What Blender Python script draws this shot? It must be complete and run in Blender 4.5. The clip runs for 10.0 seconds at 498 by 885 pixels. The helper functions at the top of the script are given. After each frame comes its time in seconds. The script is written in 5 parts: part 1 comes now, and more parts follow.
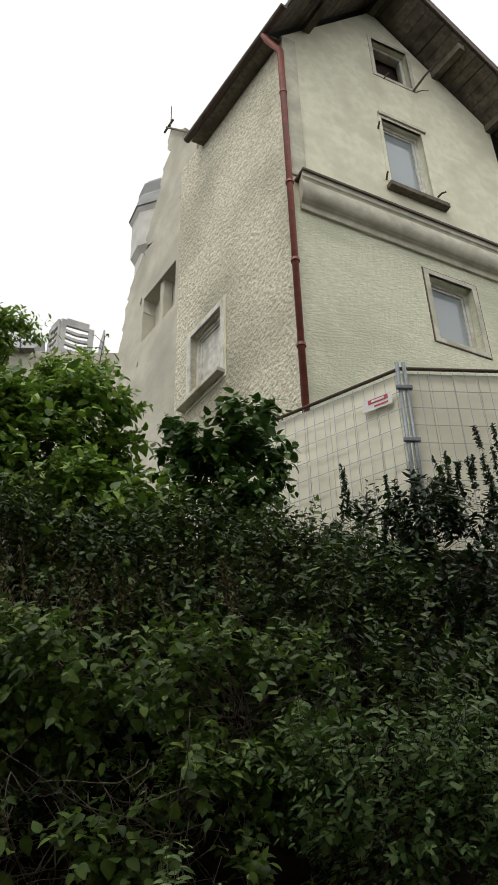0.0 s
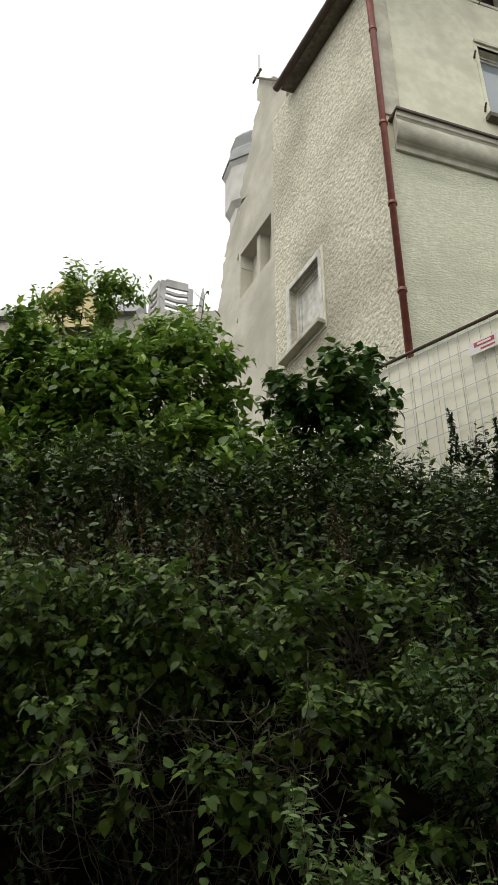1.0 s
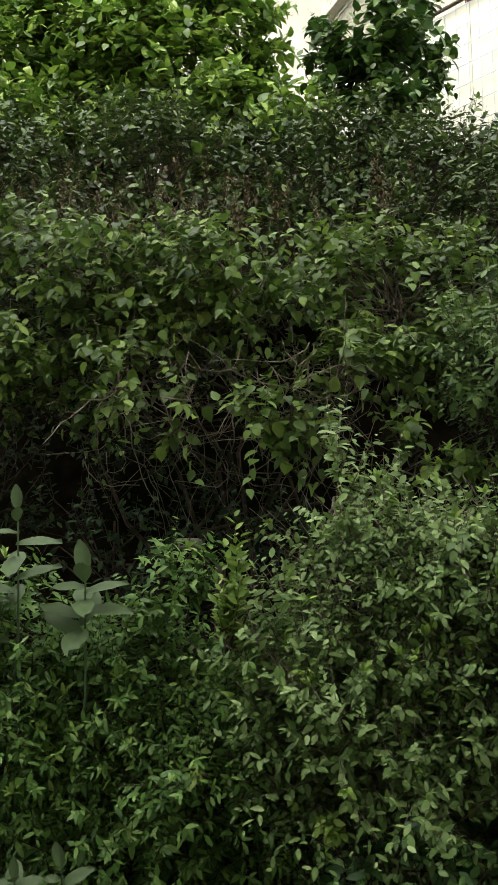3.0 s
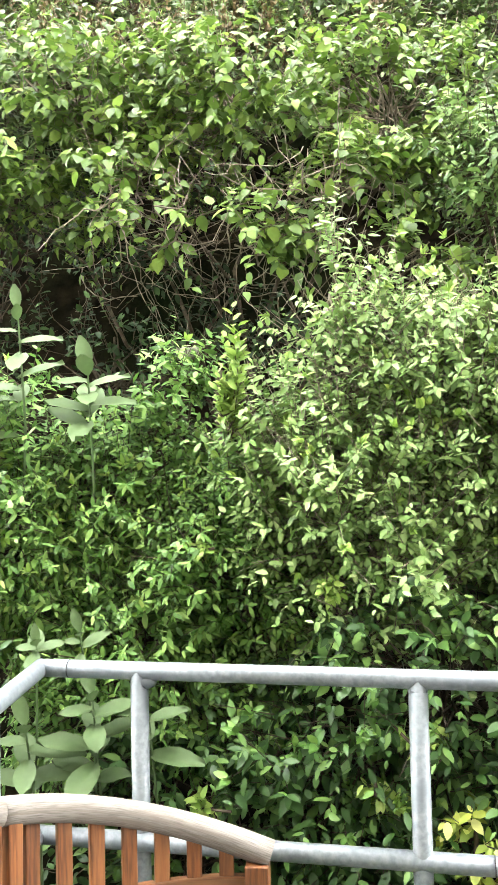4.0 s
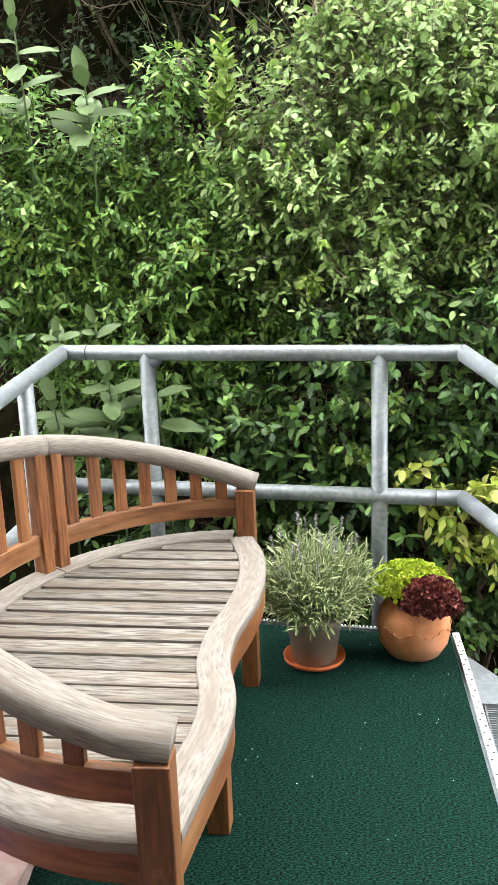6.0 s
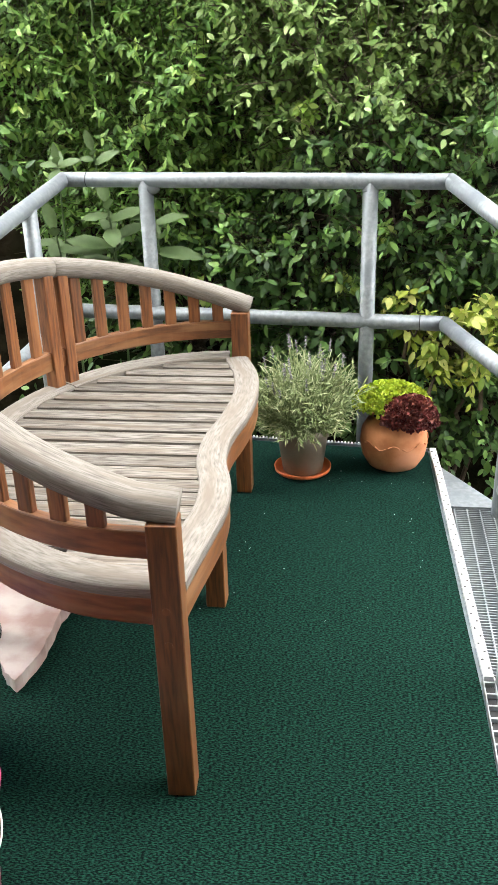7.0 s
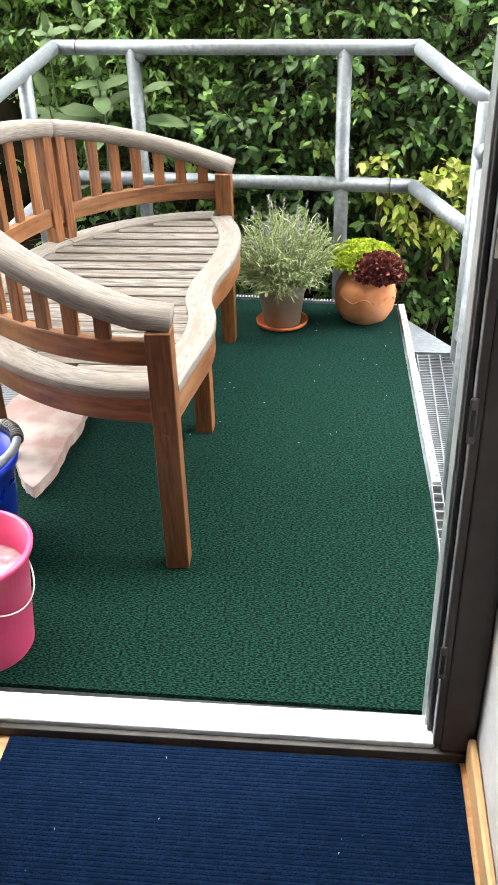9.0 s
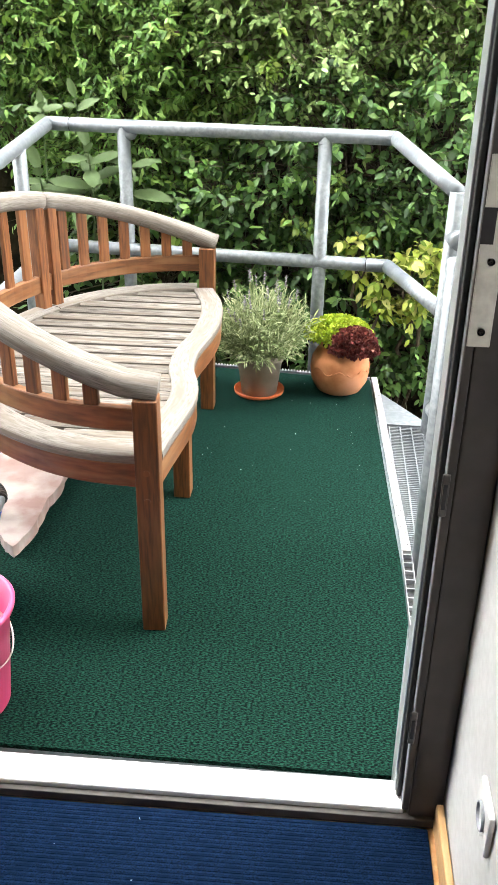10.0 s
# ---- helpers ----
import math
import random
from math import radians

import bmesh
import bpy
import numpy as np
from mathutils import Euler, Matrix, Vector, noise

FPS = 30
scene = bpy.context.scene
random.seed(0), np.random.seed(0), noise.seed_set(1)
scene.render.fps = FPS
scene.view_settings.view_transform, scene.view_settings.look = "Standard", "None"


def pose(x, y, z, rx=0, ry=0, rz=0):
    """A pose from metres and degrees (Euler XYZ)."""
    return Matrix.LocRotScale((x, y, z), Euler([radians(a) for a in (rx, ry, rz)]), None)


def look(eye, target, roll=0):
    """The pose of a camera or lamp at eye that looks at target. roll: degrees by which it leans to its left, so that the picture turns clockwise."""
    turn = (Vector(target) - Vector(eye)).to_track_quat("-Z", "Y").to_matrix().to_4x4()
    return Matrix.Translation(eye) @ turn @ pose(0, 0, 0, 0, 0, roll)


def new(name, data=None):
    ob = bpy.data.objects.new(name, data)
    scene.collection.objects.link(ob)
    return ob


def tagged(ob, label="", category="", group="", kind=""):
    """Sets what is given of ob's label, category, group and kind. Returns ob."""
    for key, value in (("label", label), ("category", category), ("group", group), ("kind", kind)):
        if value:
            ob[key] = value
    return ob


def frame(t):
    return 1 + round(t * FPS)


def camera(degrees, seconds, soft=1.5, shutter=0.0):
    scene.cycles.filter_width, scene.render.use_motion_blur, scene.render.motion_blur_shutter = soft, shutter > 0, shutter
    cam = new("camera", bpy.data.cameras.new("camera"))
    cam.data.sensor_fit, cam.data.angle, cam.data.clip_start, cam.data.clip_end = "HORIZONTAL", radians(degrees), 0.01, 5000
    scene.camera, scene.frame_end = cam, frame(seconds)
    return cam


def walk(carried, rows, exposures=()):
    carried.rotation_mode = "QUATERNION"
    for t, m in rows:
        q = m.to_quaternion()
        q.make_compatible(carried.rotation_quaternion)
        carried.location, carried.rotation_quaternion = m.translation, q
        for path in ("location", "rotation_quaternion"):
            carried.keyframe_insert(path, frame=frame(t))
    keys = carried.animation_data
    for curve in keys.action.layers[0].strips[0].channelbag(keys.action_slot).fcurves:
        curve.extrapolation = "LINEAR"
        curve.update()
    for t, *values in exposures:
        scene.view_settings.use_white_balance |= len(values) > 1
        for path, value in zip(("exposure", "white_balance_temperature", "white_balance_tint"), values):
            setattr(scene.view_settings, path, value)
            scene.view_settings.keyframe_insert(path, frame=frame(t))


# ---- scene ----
cam = camera(32.0, 10.0, soft=1.0)
PATH = [
    (0, (-0.39, -0.177, 2.056), (-0.266, 1.482, 3.166), -1.5),
    (0.5, (-0.401, -0.182, 2.032), (-0.431, 1.498, 3.117), -0.3),
    (1, (-0.401, -0.206, 2.015), (-0.517, 1.509, 3.037), 0.2),
    (1.5, (-0.401, -0.219, 1.987), (-0.56, 1.55, 2.907), 0.4),
    (2, (-0.398, -0.192, 1.944), (-0.59, 1.641, 2.72), 0.4),
    (2.5, (-0.39, -0.236, 1.888), (-0.608, 1.666, 2.469), 0.4),
    (3, (-0.376, -0.235, 1.81), (-0.612, 1.717, 2.175), 0.4),
    (3.2, (-0.401, -0.17, 1.744), (-0.638, 1.793, 2.045), -0.3),
    (4.3, (-0.353, -0.308, 1.444), (-0.596, 1.677, 1.458), -1.4),
    (4.5, (-0.342, -0.353, 1.439), (-0.585, 1.632, 1.391), -1.4),
    (5, (-0.301, -0.44, 1.413), (-0.562, 1.533, 1.224), -1.9),
    (5.5, (-0.284, -0.545, 1.379), (-0.55, 1.41, 1.051), -1.9),
    (6.8, (-0.234, -0.819, 1.378), (-0.49, 1.008, 0.604), -2.0),
    (7, (-0.232, -0.864, 1.379), (-0.484, 0.936, 0.544), -1.8),
    (7.5, (-0.197, -0.986, 1.372), (-0.457, 0.743, 0.401), -2.6),
    (8, (-0.191, -1.063, 1.361), (-0.439, 0.603, 0.283), -2.6),
    (8.5, (-0.188, -1.147, 1.359), (-0.417, 0.509, 0.263), -2.4),
    (9, (-0.174, -1.223, 1.375), (-0.391, 0.468, 0.33), -1.9),
    (9.5, (-0.183, -1.27, 1.4), (-0.367, 0.46, 0.415), -0.5),
    (10, (-0.193, -1.286, 1.419), (-0.345, 0.484, 0.501), 0.9),
]
# exposure: the film camera opens up once the sky has left its picture
SHUT, OPEN = -0.98, 2.95
walk(cam, [(t, look(eye, target, roll)) for t, eye, target, roll in PATH],
     [(0.0, SHUT - 0.26), (0.7, SHUT - 0.18), (1.5, SHUT + 0.02), (2.0, SHUT + 0.12), (2.5, SHUT + 0.40), (2.9, SHUT + 1.12), (3.2, SHUT + 1.65), (4.0, OPEN), (4.5, OPEN - 0.14), (5.0, OPEN - 0.36), (5.7, OPEN - 0.52), (6.8, OPEN - 0.64), (8.0, OPEN - 0.58), (9.0, OPEN - 0.37), (10.0, OPEN - 0.22)])


# ---- world and light: overcast day ----
world = bpy.data.worlds.new("sky")
scene.world = world
world.use_nodes = True
wn = world.node_tree
sky = wn.nodes.new("ShaderNodeTexSky")
sky.sky_type = "NISHITA"
sky.sun_disc = False
sky.sun_elevation, sky.sun_rotation = radians(61), radians(211)
sky.air_density, sky.dust_density, sky.ozone_density = 1.0, 4.0, 0.6
grey = wn.nodes.new("ShaderNodeHueSaturation")
grey.inputs["Saturation"].default_value = 0.04
wn.links.new(sky.outputs[0], grey.inputs["Color"])
cloud = wn.nodes.new("ShaderNodeMix")
cloud.data_type = "RGBA"
cloud.inputs["Factor"].default_value = 0.7
cloud.inputs["B"].default_value = (6.6, 6.6, 6.45, 1)
wn.links.new(grey.outputs[0], cloud.inputs["A"])
wn.links.new(cloud.outputs["Result"], wn.nodes["Background"].inputs["Color"])
wn.nodes["Background"].inputs["Strength"].default_value = 0.46
sun = new("sun", bpy.data.lights.new("sun", "SUN"))
sun.data.energy, sun.data.angle, sun.data.color = 2.2, radians(22), (1.0, 0.94, 0.84)
sun.matrix_world = look((-3.0, -3.5, 10.5), (0, 1.5, 0))


# ---- materials ----
def mat(name, c1, c2, scale=20.0, rough=0.6, metal=0.0, bump=0.0, bscale=60.0, stretch=(1, 1, 1), c3=None, s3=2.0, rnd=0.0, spec=0.5, lo=0.35, hi=0.65, uv=False):
    """Two-scale procedural surface: colours c1 to c2 by fine noise, mixed with c3 by broad noise."""
    m = bpy.data.materials.new(name)
    m.use_nodes = True
    nt = m.node_tree
    b = nt.nodes["Principled BSDF"]
    b.inputs["Metallic"].default_value = metal
    b.inputs["Specular IOR Level"].default_value = spec
    tc = nt.nodes.new("ShaderNodeTexCoord")
    mp = nt.nodes.new("ShaderNodeMapping")
    mp.inputs["Scale"].default_value = stretch
    nt.links.new(tc.outputs["UV" if uv else "Object"], mp.inputs[0])
    if uv:
        ob = nt.nodes.new("ShaderNodeObjectInfo")
        far_off = nt.nodes.new("ShaderNodeVectorMath")
        far_off.operation = "SCALE"
        far_off.inputs[0].default_value = (37, 53, 29)
        nt.links.new(ob.outputs["Random"], far_off.inputs["Scale"])
        nt.links.new(far_off.outputs[0], mp.inputs["Location"])
    n1 = nt.nodes.new("ShaderNodeTexNoise")
    n1.inputs["Scale"].default_value = scale
    n1.inputs["Detail"].default_value = 5
    nt.links.new(mp.outputs[0], n1.inputs["Vector"])
    r1 = nt.nodes.new("ShaderNodeValToRGB")
    r1.color_ramp.elements[0].color, r1.color_ramp.elements[1].color = (*c1, 1), (*c2, 1)
    r1.color_ramp.elements[0].position, r1.color_ramp.elements[1].position = lo, hi
    nt.links.new(n1.outputs[0], r1.inputs[0])
    col = r1.outputs[0]
    if c3:
        n2 = nt.nodes.new("ShaderNodeTexNoise")
        n2.inputs["Scale"].default_value = s3
        n2.inputs["Detail"].default_value = 6
        nt.links.new(mp.outputs[0], n2.inputs["Vector"])
        r2 = nt.nodes.new("ShaderNodeValToRGB")
        r2.color_ramp.elements[0].position, r2.color_ramp.elements[1].position = 0.48, 0.68
        nt.links.new(n2.outputs[0], r2.inputs[0])
        mx = nt.nodes.new("ShaderNodeMix")
        mx.data_type = "RGBA"
        nt.links.new(r2.outputs[0], mx.inputs["Factor"])
        nt.links.new(col, mx.inputs["A"])
        mx.inputs["B"].default_value = (*c3, 1)
        col = mx.outputs["Result"]
    if rnd:
        oi = nt.nodes.new("ShaderNodeObjectInfo")
        hs = nt.nodes.new("ShaderNodeHueSaturation")
        ma = nt.nodes.new("ShaderNodeMapRange")
        ma.inputs["To Min"].default_value, ma.inputs["To Max"].default_value = 1 - rnd, 1 + rnd
        nt.links.new(oi.outputs["Random"], ma.inputs[0])
        nt.links.new(ma.outputs[0], hs.inputs["Value"])
        nt.links.new(col, hs.inputs["Color"])
        col = hs.outputs[0]
    nt.links.new(col, b.inputs["Base Color"])
    rr = nt.nodes.new("ShaderNodeMapRange")
    rr.inputs["To Min"].default_value, rr.inputs["To Max"].default_value = max(0.05, rough - 0.12), min(1.0, rough + 0.12)
    nt.links.new(n1.outputs[0], rr.inputs[0])
    nt.links.new(rr.outputs[0], b.inputs["Roughness"])
    if bump:
        n3 = nt.nodes.new("ShaderNodeTexNoise")
        n3.inputs["Scale"].default_value = bscale
        n3.inputs["Detail"].default_value = 4
        nt.links.new(mp.outputs[0], n3.inputs["Vector"])
        bp = nt.nodes.new("ShaderNodeBump")
        bp.inputs["Strength"].default_value, bp.inputs["Distance"].default_value = min(1.0, bump * 50), bump
        nt.links.new(n3.outputs[0], bp.inputs["Height"])
        nt.links.new(bp.outputs[0], b.inputs["Normal"])
    return m


def leafmat(name, dark, mid, light, rough=0.45, through_light=0.11):
    """Leaf surface: colour differs from leaf to leaf, part of the light shines through."""
    m = bpy.data.materials.new(name)
    m.use_nodes = True
    nt = m.node_tree
    b = nt.nodes["Principled BSDF"]
    ge = nt.nodes.new("ShaderNodeNewGeometry")
    rp = nt.nodes.new("ShaderNodeValToRGB")
    e = rp.color_ramp.elements
    e[0].color, e[1].color, e[1].position = (*dark, 1), (*light, 1), 1.0
    k = e.new(0.6)
    k.color = (*mid, 1)
    nt.links.new(ge.outputs["Random Per Island"], rp.inputs[0])
    ns = nt.nodes.new("ShaderNodeTexNoise")
    ns.inputs["Scale"].default_value = 35
    mr = nt.nodes.new("ShaderNodeMapRange")
    mr.inputs["To Min"].default_value, mr.inputs["To Max"].default_value = 0.75, 1.2
    tc = nt.nodes.new("ShaderNodeTexCoord")
    nt.links.new(tc.outputs["Object"], ns.inputs["Vector"])
    nt.links.new(ns.outputs[0], mr.inputs[0])
    hs = nt.nodes.new("ShaderNodeHueSaturation")
    nt.links.new(rp.outputs[0], hs.inputs["Color"])
    nt.links.new(mr.outputs[0], hs.inputs["Value"])
    nt.links.new(hs.outputs[0], b.inputs["Base Color"])
    b.inputs["Roughness"].default_value = rough
    b.inputs["Specular IOR Level"].default_value = 0.36
    tr = nt.nodes.new("ShaderNodeBsdfTranslucent")
    nt.links.new(hs.outputs[0], tr.inputs["Color"])
    mx = nt.nodes.new("ShaderNodeMixShader")
    mx.inputs[0].default_value = through_light
    nt.links.new(b.outputs[0], mx.inputs[1])
    nt.links.new(tr.outputs[0], mx.inputs[2])
    nt.links.new(mx.outputs[0], nt.nodes["Material Output"].inputs["Surface"])
    return m


M = {}
M["galv"] = mat("galvanised_steel", (0.175, 0.195, 0.215), (0.265, 0.288, 0.308), 60, 0.45, 0.25, c3=(0.16, 0.18, 0.20), s3=9, bump=0.0004, bscale=120)
M["weathered"] = mat("weathered_teak", (0.062, 0.052, 0.044), (0.200, 0.184, 0.165), 24, 0.85, stretch=(0.7, 14, 1), c3=(0.115, 0.091, 0.070), s3=6, bump=0.003, bscale=30, rnd=0.16, spec=0.12, lo=0.33, hi=0.60, uv=True)
M["weathered_y"] = mat("weathered_teak_bent", (0.118, 0.103, 0.090), (0.232, 0.212, 0.190), 30, 0.85, stretch=(0.9, 13, 1), c3=(0.165, 0.138, 0.114), s3=4, bump=0.0022, bscale=30, spec=0.12, lo=0.28, hi=0.60, rnd=0.08, uv=True)
M["teak"] = mat("brown_teak", (0.0935, 0.0297, 0.0083), (0.2200, 0.0781, 0.0209), 16, 0.5, stretch=(9, 9, 0.8), c3=(0.2420, 0.1012, 0.0352), s3=3, bump=0.0006, bscale=40, rnd=0.22)
M["teak_c"] = mat("brown_teak_bent", (0.105, 0.036, 0.010), (0.215, 0.080, 0.024), 12, 0.5, stretch=(1, 12, 1), c3=(0.26, 0.125, 0.052), s3=4, bump=0.0006, bscale=30, rnd=0.12, uv=True)
M["carpet"] = mat("green_carpet", (0.0003, 0.0026, 0.0022), (0.0096, 0.0420, 0.0285), 240, 0.95, spec=0.05, lo=0.43, hi=0.65, stretch=(0.6, 1.45, 1), bump=0.005, bscale=170)
pile = M["carpet"].node_tree.nodes["Principled BSDF"]
pile.inputs["Sheen Weight"].default_value, pile.inputs["Sheen Roughness"].default_value = 0.50, 0.30
pile.inputs["Sheen Tint"].default_value = (0.14, 0.50, 0.44, 1)
M["mat"] = mat("blue_mat_rib", (0.0010, 0.0040, 0.0140), (0.0068, 0.0200, 0.0540), 320, 0.95, c3=(0.0022, 0.0085, 0.0260), s3=40, bump=0.002, bscale=260, spec=0.03, stretch=(0.8, 1.2, 1))
M["darksteel"] = mat("tarnished_steel", (0.085, 0.08, 0.074), (0.15, 0.14, 0.13), 60, 0.4, 0.5)
M["sill"] = mat("white_sill", (0.78, 0.79, 0.80), (0.86, 0.87, 0.88), 12, 0.3)
M["alu"] = mat("grey_aluminium", (0.42, 0.45, 0.47), (0.50, 0.53, 0.55), 25, 0.35, 0.6)
M["frame"] = mat("taupe_frame", (0.058, 0.052, 0.047), (0.074, 0.066, 0.060), 20, 0.5, spec=0.3)
M["rubber"] = mat("black_rubber", (0.012, 0.012, 0.013), (0.022, 0.022, 0.024), 40, 0.6)
M["steel"] = mat("brushed_steel", (0.55, 0.53, 0.48), (0.66, 0.64, 0.58), 60, 0.35, 0.9)
M["wall"] = mat("white_interior", (0.4872, 0.4872, 0.4830), (0.5460, 0.5460, 0.5418), 60, 0.85, bump=0.0008, bscale=220)
M["facade"] = mat("own_facade", (0.36, 0.35, 0.32), (0.42, 0.41, 0.38), 50, 0.9, bump=0.002, bscale=120)
M["skirt"] = mat("beech_skirting", (0.52, 0.30, 0.13), (0.62, 0.38, 0.18), 12, 0.45, stretch=(8, 1, 8))
M["floor"] = mat("wood_floor", (0.50, 0.27, 0.11), (0.60, 0.36, 0.17), 10, 0.4, stretch=(1, 8, 1))
M["plastic_w"] = mat("white_plastic", (0.78, 0.78, 0.77), (0.82, 0.82, 0.81), 15, 0.25)
M["pink"] = mat("pink_plastic", (0.52, 0.048, 0.135), (0.60, 0.064, 0.17), 8, 0.35, c3=(0.52, 0.07, 0.155), s3=4)
M["blue"] = mat("blue_plastic", (0.005, 0.03, 0.42), (0.01, 0.045, 0.52), 8, 0.3)
M["greyplastic"] = mat("grey_plastic", (0.28, 0.30, 0.33), (0.36, 0.38, 0.41), 20, 0.45)
M["water"] = mat("soapy_water", (0.30, 0.13, 0.15), (0.48, 0.30, 0.32), 40, 0.15, c3=(0.58, 0.48, 0.49), s3=14)
M["terracotta"] = mat("terracotta", (0.48, 0.17, 0.065), (0.60, 0.25, 0.11), 24, 0.8, c3=(0.55, 0.25, 0.14), s3=6, bump=0.001, bscale=90)
M["orange"] = mat("orange_saucer", (0.50, 0.11, 0.03), (0.58, 0.15, 0.045), 20, 0.5)
M["taupe"] = mat("taupe_pot", (0.26, 0.215, 0.165), (0.32, 0.27, 0.21), 18, 0.5, c3=(0.34, 0.30, 0.25), s3=7)
M["soil"] = mat("soil", (0.018, 0.012, 0.008), (0.04, 0.028, 0.018), 60, 0.95, bump=0.004, bscale=90)
M["stone"] = mat("pink_marble", (0.2890, 0.1785, 0.1573), (0.3740, 0.2635, 0.2380), 12, 0.6, c3=(0.4505, 0.3825, 0.3570), s3=8, bump=0.004, bscale=38)
# Earth set near black: carries the shade under the shrubs in its colour.
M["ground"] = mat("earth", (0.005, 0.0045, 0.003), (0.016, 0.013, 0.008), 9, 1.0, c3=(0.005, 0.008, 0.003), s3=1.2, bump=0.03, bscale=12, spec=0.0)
M["twig"] = mat("bark", (0.045, 0.034, 0.024), (0.10, 0.08, 0.058), 30, 0.9, spec=0.1)
M["twigpale"] = mat("pale_bark", (0.13, 0.105, 0.078), (0.28, 0.24, 0.19), 30, 0.9, spec=0.1)
M["render_l"] = mat("rough_render", (0.52, 0.49, 0.381), (0.73, 0.70, 0.559), 14, 0.95, c3=(0.38, 0.36, 0.277), s3=0.42, bump=0.055, bscale=14, spec=0.1, lo=0.36, hi=0.64)
M["render_f"] = mat("combed_render", (0.62, 0.625, 0.479), (0.76, 0.765, 0.602), 11, 0.95, c3=(0.57, 0.585, 0.446), s3=0.8, bump=0.022, bscale=18, stretch=(1, 1, 2.2), spec=0.1)
M["plaster"] = mat("smooth_plaster", (0.66, 0.65, 0.503), (0.75, 0.74, 0.583), 6, 0.9, c3=(0.60, 0.585, 0.451), s3=1.4, bump=0.006, bscale=8, spec=0.1)
M["stucco_trim"] = mat("stone_trim", (0.50, 0.485, 0.390), (0.62, 0.60, 0.489), 6, 0.9, c3=(0.40, 0.385, 0.305), s3=2.5, bump=0.006, bscale=20)
M["bareplaster"] = mat("bare_plaster", (0.48, 0.455, 0.376), (0.60, 0.575, 0.484), 2, 0.95, c3=(0.40, 0.385, 0.320), s3=0.7, bump=0.01, bscale=8, spec=0.1)
# Far greys lightened: haze in the air is mixed into the base colour.
M["haze"] = mat("hazy_grey_wall", (0.27, 0.275, 0.27), (0.34, 0.345, 0.34), 1.5, 0.95, spec=0.1)
M["hazesteel"] = mat("haze_pale_steel", (0.42, 0.415, 0.40), (0.50, 0.495, 0.475), 2.5, 0.9, c3=(0.36, 0.355, 0.34), s3=1.2, spec=0.1)
M["copper"] = mat("red_downpipe", (0.20, 0.045, 0.03), (0.29, 0.075, 0.05), 9, 0.5, c3=(0.17, 0.05, 0.04), s3=2)
M["gutter"] = mat("brown_gutter", (0.055, 0.035, 0.025), (0.10, 0.062, 0.045), 9, 0.6)
M["oldwood"] = mat("old_roof_wood", (0.10, 0.085, 0.062), (0.20, 0.175, 0.13), 12, 0.85, stretch=(1, 1, 1), c3=(0.065, 0.055, 0.042), s3=3, rnd=0.2)
M["tiles"] = mat("dark_roofing", (0.035, 0.033, 0.032), (0.07, 0.065, 0.06), 14, 0.8)
M["whitewood"] = mat("old_white_frame", (0.55, 0.54, 0.49), (0.68, 0.67, 0.62), 10, 0.6, c3=(0.40, 0.38, 0.33), s3=4)
M["dark"] = mat("unlit_room", (0.02, 0.012, 0.010), (0.04, 0.022, 0.018), 5, 0.9)
M["panel"] = mat("pale_hoarding", (0.80, 0.775, 0.634), (0.86, 0.835, 0.691), 3, 0.75, c3=(0.76, 0.735, 0.597), s3=1.1)
M["panel_r"] = mat("beige_hoarding", (0.68, 0.65, 0.526), (0.76, 0.73, 0.602), 3, 0.8, c3=(0.62, 0.59, 0.470), s3=0.9)
# Turret wall, paled to carry the haze between it and the camera.
M["mist"] = mat("haze_pale_wall", (0.50, 0.49, 0.45), (0.62, 0.61, 0.57), 1.5, 0.95)
M["sign_w"] = mat("sign_white", (0.74, 0.72, 0.70), (0.80, 0.78, 0.76), 20, 0.5)
M["sign_r"] = mat("sign_red", (0.42, 0.03, 0.05), (0.50, 0.05, 0.07), 20, 0.5)
M["concrete"] = mat("concrete", (0.20, 0.185, 0.16), (0.30, 0.28, 0.245), 10, 0.9, spec=0.1)
M["yellowpaint"] = mat("yellow_wall", (0.56, 0.45, 0.22), (0.62, 0.51, 0.28), 3, 0.8)
glass = bpy.data.materials.new("window_glass")
glass.use_nodes = True
gb = glass.node_tree.nodes["Principled BSDF"]
gb.inputs["Base Color"].default_value, gb.inputs["Roughness"].default_value = (0.30, 0.34, 0.36, 1), 0.06
gb.inputs["Specular IOR Level"].default_value = 1.0
M["glass"] = glass
